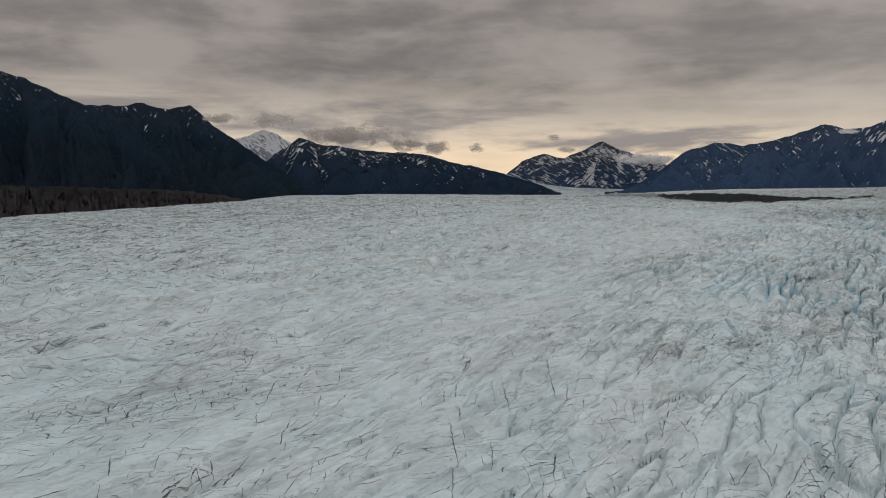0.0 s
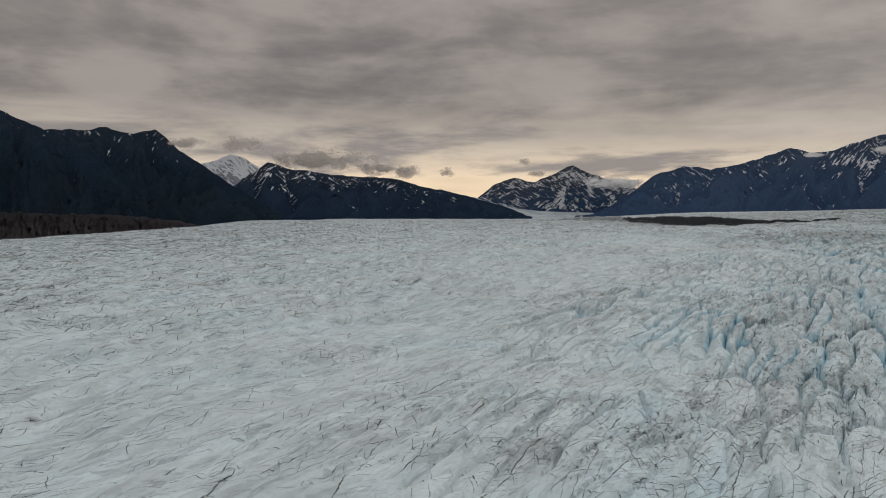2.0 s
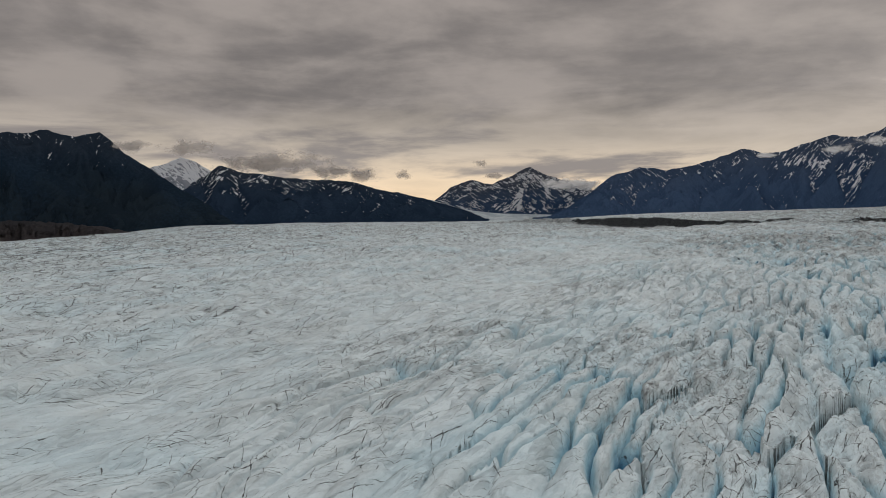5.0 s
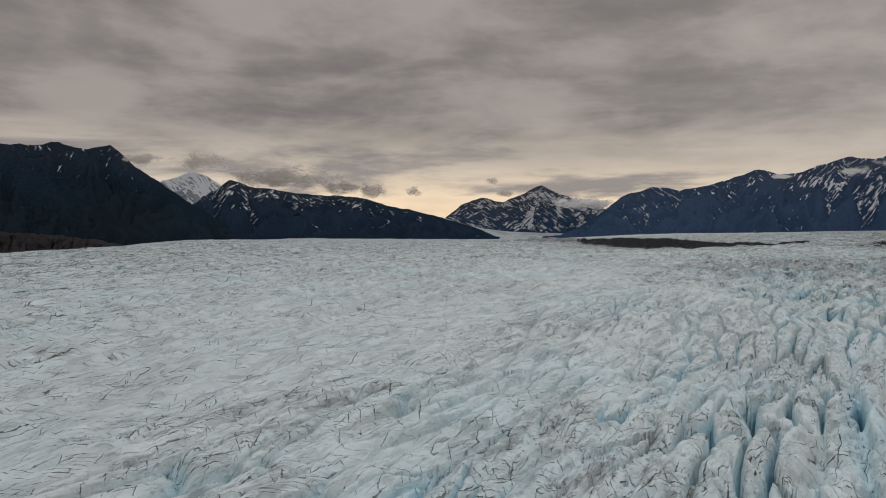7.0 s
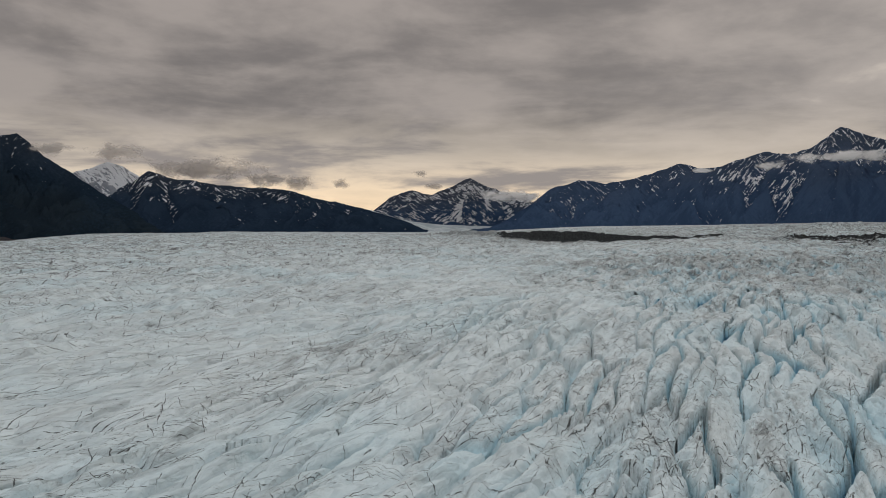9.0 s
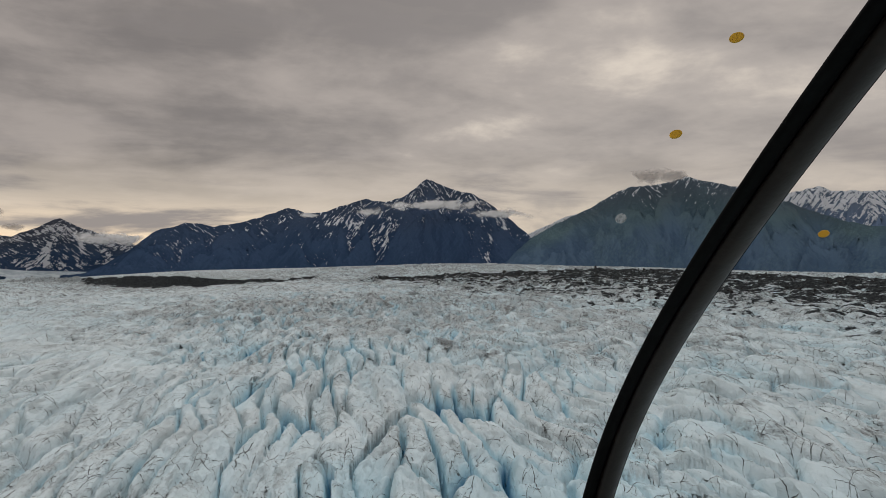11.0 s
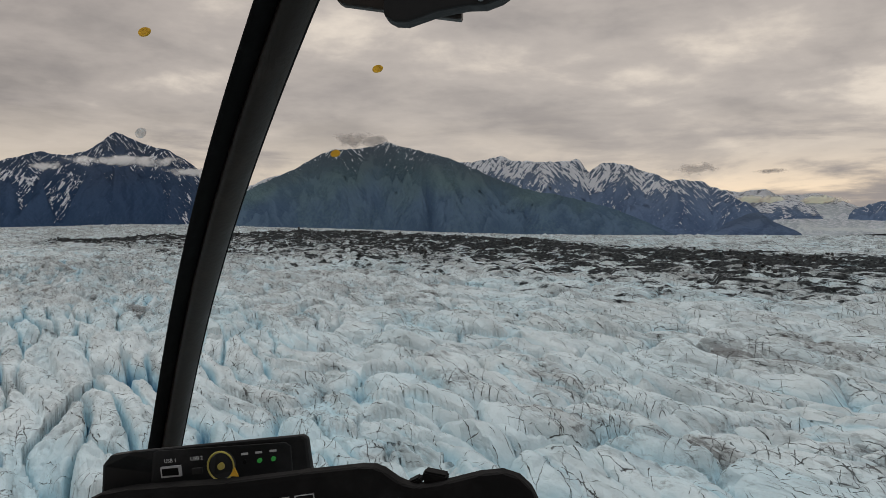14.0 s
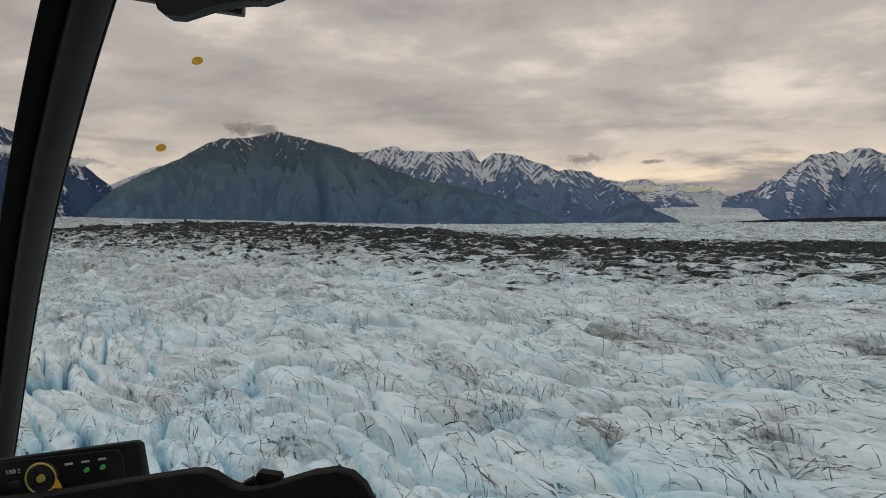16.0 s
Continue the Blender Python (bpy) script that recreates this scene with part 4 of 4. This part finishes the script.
def ring(radius, thick, at, sides=28):
    bm = bmesh.new()
    loops = []
    for k in range(sides):
        a = k * 2 * math.pi / sides
        loops.append([bm.verts.new((at[0] + (radius + thick * math.cos(q)) * math.cos(a), at[1] + (radius + thick * math.cos(q)) * math.sin(a), at[2] + thick * math.sin(q))) for q in (0, 1.57, 3.14, 4.71)])
    for k in range(sides):
        for q in range(4):
            bm.faces.new((loops[k][q], loops[k][(q + 1) % 4], loops[(k + 1) % sides][(q + 1) % 4], loops[(k + 1) % sides][q]))
    bmesh.ops.recalc_face_normals(bm, faces=bm.faces)
    return bm


def plate(at, wide, high, deep, bevel=0.0005, turn=0.14):
    bm = bmesh.new()
    bmesh.ops.create_cube(bm, size=1.0)
    bmesh.ops.transform(bm, matrix=Matrix.Translation(at) @ Matrix.Rotation(turn, 4, "Z") @ Matrix.Diagonal((wide, high, deep, 1)), verts=bm.verts)
    bmesh.ops.bevel(bm, geom=bm.edges, offset=bevel, segments=2, affect="EDGES", clamp_overlap=True)
    return bm


def pillar_line(h):
    """The middle of the raked windscreen pillar at a height, fitted to the camera's view, and how much wider it is
    there.
    """
    return (-0.4008 + 0.7999 * h + 0.7341 * h**2 - 0.5771 * h**3 - 0.5063 * h**4, h, -0.7327 + 1.1579 * h + 0.8282 * h**2 - 1.9062 * h**3), 1 + 0.094 * h


def strip_along_pillar(side, lean, wide, deep, sides):
    """A rail that follows the pillar, set off to one side of its middle line."""
    rows = []
    for k in range(29):
        (x, y, z), grow = pillar_line(0.40 - 0.715 * k / 28)
        rows.append((x + side * grow, y, z + lean * grow, grow))
    return swept(bmesh.new(), rows, sides, lambda a: (wide * math.cos(a), deep * math.sin(a)))


def nearer(bm, factor):
    bmesh.ops.scale(bm, vec=(factor, factor, factor), verts=bm.verts)
    return bm


def slant(x):
    """The switch box stands askew, bent to fit the camera's view: its far end lies deeper."""
    return max(0.908, 0.913 + 1.049 * (x + 0.3976))


def slanted(bm):
    for vert in bm.verts:
        vert.co *= slant(vert.co.x)
    return bm


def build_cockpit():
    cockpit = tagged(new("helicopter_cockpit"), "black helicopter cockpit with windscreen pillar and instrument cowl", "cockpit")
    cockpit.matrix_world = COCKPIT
    part("pillar", strip_along_pillar(0.0074, -0.0040, 0.0122, 0.0185, 28), tube, cockpit, "dark grey curved windscreen pillar")
    part("seal", strip_along_pillar(-0.0112, 0.0060, 0.0075, 0.0145, 20), seal, cockpit, "black rubber seal along the pillar")
    part("edge_trim", strip_along_pillar(0.0182, -0.0080, 0.0016, 0.0030, 10), seal, cockpit)
    # the padded cowl over the instruments
    outline = [(-0.5880, -0.3200), (-0.5850, -0.3020), (-0.5770, -0.2880), (-0.5640, -0.2775), (-0.5470, -0.2705), (-0.5180, -0.2640), (-0.4621, -0.2570), (-0.4032, -0.2505), (-0.3206, -0.2364), (-0.2587, -0.2269), (-0.2440, -0.2263), (-0.2334, -0.2299), (-0.2145, -0.2417), (-0.1969, -0.2446), (-0.1674, -0.2387), (-0.1320, -0.2281), (-0.1085, -0.2246), (-0.0908, -0.2293), (-0.0778, -0.2411), (-0.0684, -0.2599), (-0.0637, -0.2882), (-0.0613, -0.42), (-0.5890, -0.42)]
    close = 0.86
    cowl = part("cowl", nearer(slab(outline, -0.776, -0.802, 0.008), close), black, cockpit, "matt black padded instrument cowl")
    part("knob", nearer(plate((-0.1800, -0.2385, -0.800), 0.026, 0.012, 0.02, 0.002, -0.15), close), black, cowl)
    part("latch", nearer(plate((-0.2020, -0.2450, -0.801), 0.016, 0.008, 0.02, 0.002, 0.5), close), black, cowl)
    for row in range(2):
        for k in range(7):
            at = (-0.4759 + 0.0268 * k, -0.2932 + 0.0051 * k - 0.0117 * row, -0.7745)
            frame_bar = slab([(-0.0105, -0.0052), (0.0105, -0.0052), (0.0105, 0.0052), (-0.0105, 0.0052)], -0.001, 0.001)
            bmesh.ops.inset_region(frame_bar, faces=[f for f in frame_bar.faces if abs(f.normal.z) > 0.9], thickness=0.0009, depth=0.0)
            bmesh.ops.delete(frame_bar, geom=[f for f in frame_bar.faces if abs(f.normal.z) > 0.9 and f.calc_area() > 1.2e-4], context="FACES")
            bmesh.ops.transform(frame_bar, matrix=Matrix.Translation(at) @ Matrix.Rotation(0.18, 4, "Z"), verts=frame_bar.verts)
            part("label_frame", nearer(frame_bar, close), grey, cowl, "grey printed outline for a switch label")
    # the switch box behind it
    casing = [(-0.5270, -0.2240), (-0.5060, -0.2198), (-0.3070, -0.1922), (-0.3010, -0.1950), (-0.2955, -0.2277), (-0.2930, -0.2560), (-0.5370, -0.2790), (-0.5360, -0.2350)]
    panel = part("switch_panel", slanted(slab(casing, -0.766, -0.777, 0.004)), charcoal, cockpit, "charcoal switch panel with sockets and a round dial")
    face = [(-0.4770, -0.2200), (-0.4730, -0.2165), (-0.3250, -0.2000), (-0.3190, -0.2035), (-0.3160, -0.2330), (-0.4790, -0.2600)]
    part("face_plate", slanted(slab(face, -0.7640, -0.7665, 0.0008)), charcoal, panel)
    part("usb_socket", slanted(plate((-0.4552, -0.2369, -0.7630), 0.0225, 0.0115, 0.004)), steel, panel, "steel-rimmed socket")
    part("usb_slot", slanted(plate((-0.4552, -0.2369, -0.7608), 0.0185, 0.0075, 0.001, 0.0003)), seal, panel)
    part("usb_socket", slanted(plate((-0.4260, -0.2347, -0.7630), 0.0114, 0.0062, 0.004)), charcoal, panel, "small dark socket")
    dial = part("dial", slanted(disc(0.0145, 0.006, (-0.3976, -0.2273, -0.7630), 26)), charcoal, panel)
    part("dial_ring", slanted(ring(0.0150, 0.0011, (-0.3976, -0.2273, -0.7590))), olive, dial, "worn yellow ring")
    part("dial_centre", slanted(disc(0.0040, 0.012, (-0.3976, -0.2273, -0.7630), 14)), olive, dial)
    tri = slab([(-0.0050, -0.0042), (0.0050, -0.0042), (0.0, 0.0048)], -0.001, 0.001)
    bmesh.ops.transform(tri, matrix=Matrix.Translation((-0.3816, -0.2325, -0.7590)), verts=tri.verts)
    part("warning_triangle", slanted(tri), yellow, panel, "yellow warning triangle")
    for at, mat in (((-0.3707, -0.2222, -0.7630), seal), ((-0.3542, -0.2200, -0.7630), green), ((-0.3382, -0.2172, -0.7630), green)):
        part("indicator_lamp", slanted(disc(0.0024, 0.004, at, 12)), mat, panel)
    for at in ((-0.3718, -0.2140, -0.7630), (-0.3553, -0.2116, -0.7630), (-0.3388, -0.2090, -0.7630)):
        part("printed_label", slanted(plate(at, 0.0080, 0.0022, 0.001, 0.0002)), grey, panel)
    for words, at in (("USB 1", (-0.4563, -0.2275, -0.7630)), ("USB 2", (-0.4268, -0.2235, -0.7630))):
        cu = bpy.data.curves.new("lettering", "FONT")
        cu.body, cu.size, cu.align_x, cu.extrude = words, 0.0052, "CENTER", 0.0002
        cu.materials.append(grey)
        ob = new("lettering", cu)
        ob.parent = panel
        ob.matrix_local = Matrix.Translation(Vector(at) * slant(at[0])) @ Matrix.Rotation(0.14, 4, "Z")
    # the compass that hangs from the windscreen's top
    # thin plates: depth cut so the outline fits the camera's view
    body = [(-0.1401, 0.2000), (-0.1400, 0.1190), (-0.1391, 0.1166), (-0.1345, 0.1139), (-0.1281, 0.1135), (-0.1117, 0.1188), (-0.0967, 0.1212), (-0.0878, 0.1211), (-0.0793, 0.1241), (-0.0728, 0.1290), (-0.0684, 0.1356), (-0.0680, 0.2000)]
    housing = part("compass_housing", slab(body, -0.373, -0.385, 0.003), charcoal, cockpit, "dark compass housing under the windscreen top")
    mount = [(-0.1715, 0.2100), (-0.1704, 0.1347), (-0.1692, 0.1312), (-0.1663, 0.1292), (-0.1423, 0.1253), (-0.1017, 0.1192), (-0.1010, 0.2100)]
    part("mount_box", slab(mount, -0.389, -0.397, 0.003), tube, housing, "dark brown mounting box")
    for k in range(16):
        a = math.pi * (1.12 + 0.05 * k)
        part("knurl", plate((-0.0925 + 0.0175 * math.cos(a), 0.1570 + 0.0175 * math.sin(a), -0.3720), 0.0042, 0.0015, 0.003, 0.0004, a), charcoal, housing)
    part("fixing_screw", disc(0.0024, 0.004, (-0.0903, 0.1250, -0.3715), 10), steel, housing)
    for x, y, z, r in ((-0.3484, 0.1557, -0.5131, 0.0050), (-0.2010, 0.1541, -0.6271, 0.0048), (-0.2584, 0.0928, -0.7028, 0.0050), (-0.2852, 0.1834, -0.3876, 0.0044)):
        part("yellow_dot", disc(r, 0.0015, (x, y, z), 18, 0.68, 0.25), yellow, cockpit, "yellow dot stuck on the windscreen")
    part("dried_drop", disc(0.0058, 0.0012, (-0.4359, 0.1078, -0.6650), 18, 0.85, 0.4), smear, cockpit, "pale dried drop on the windscreen")


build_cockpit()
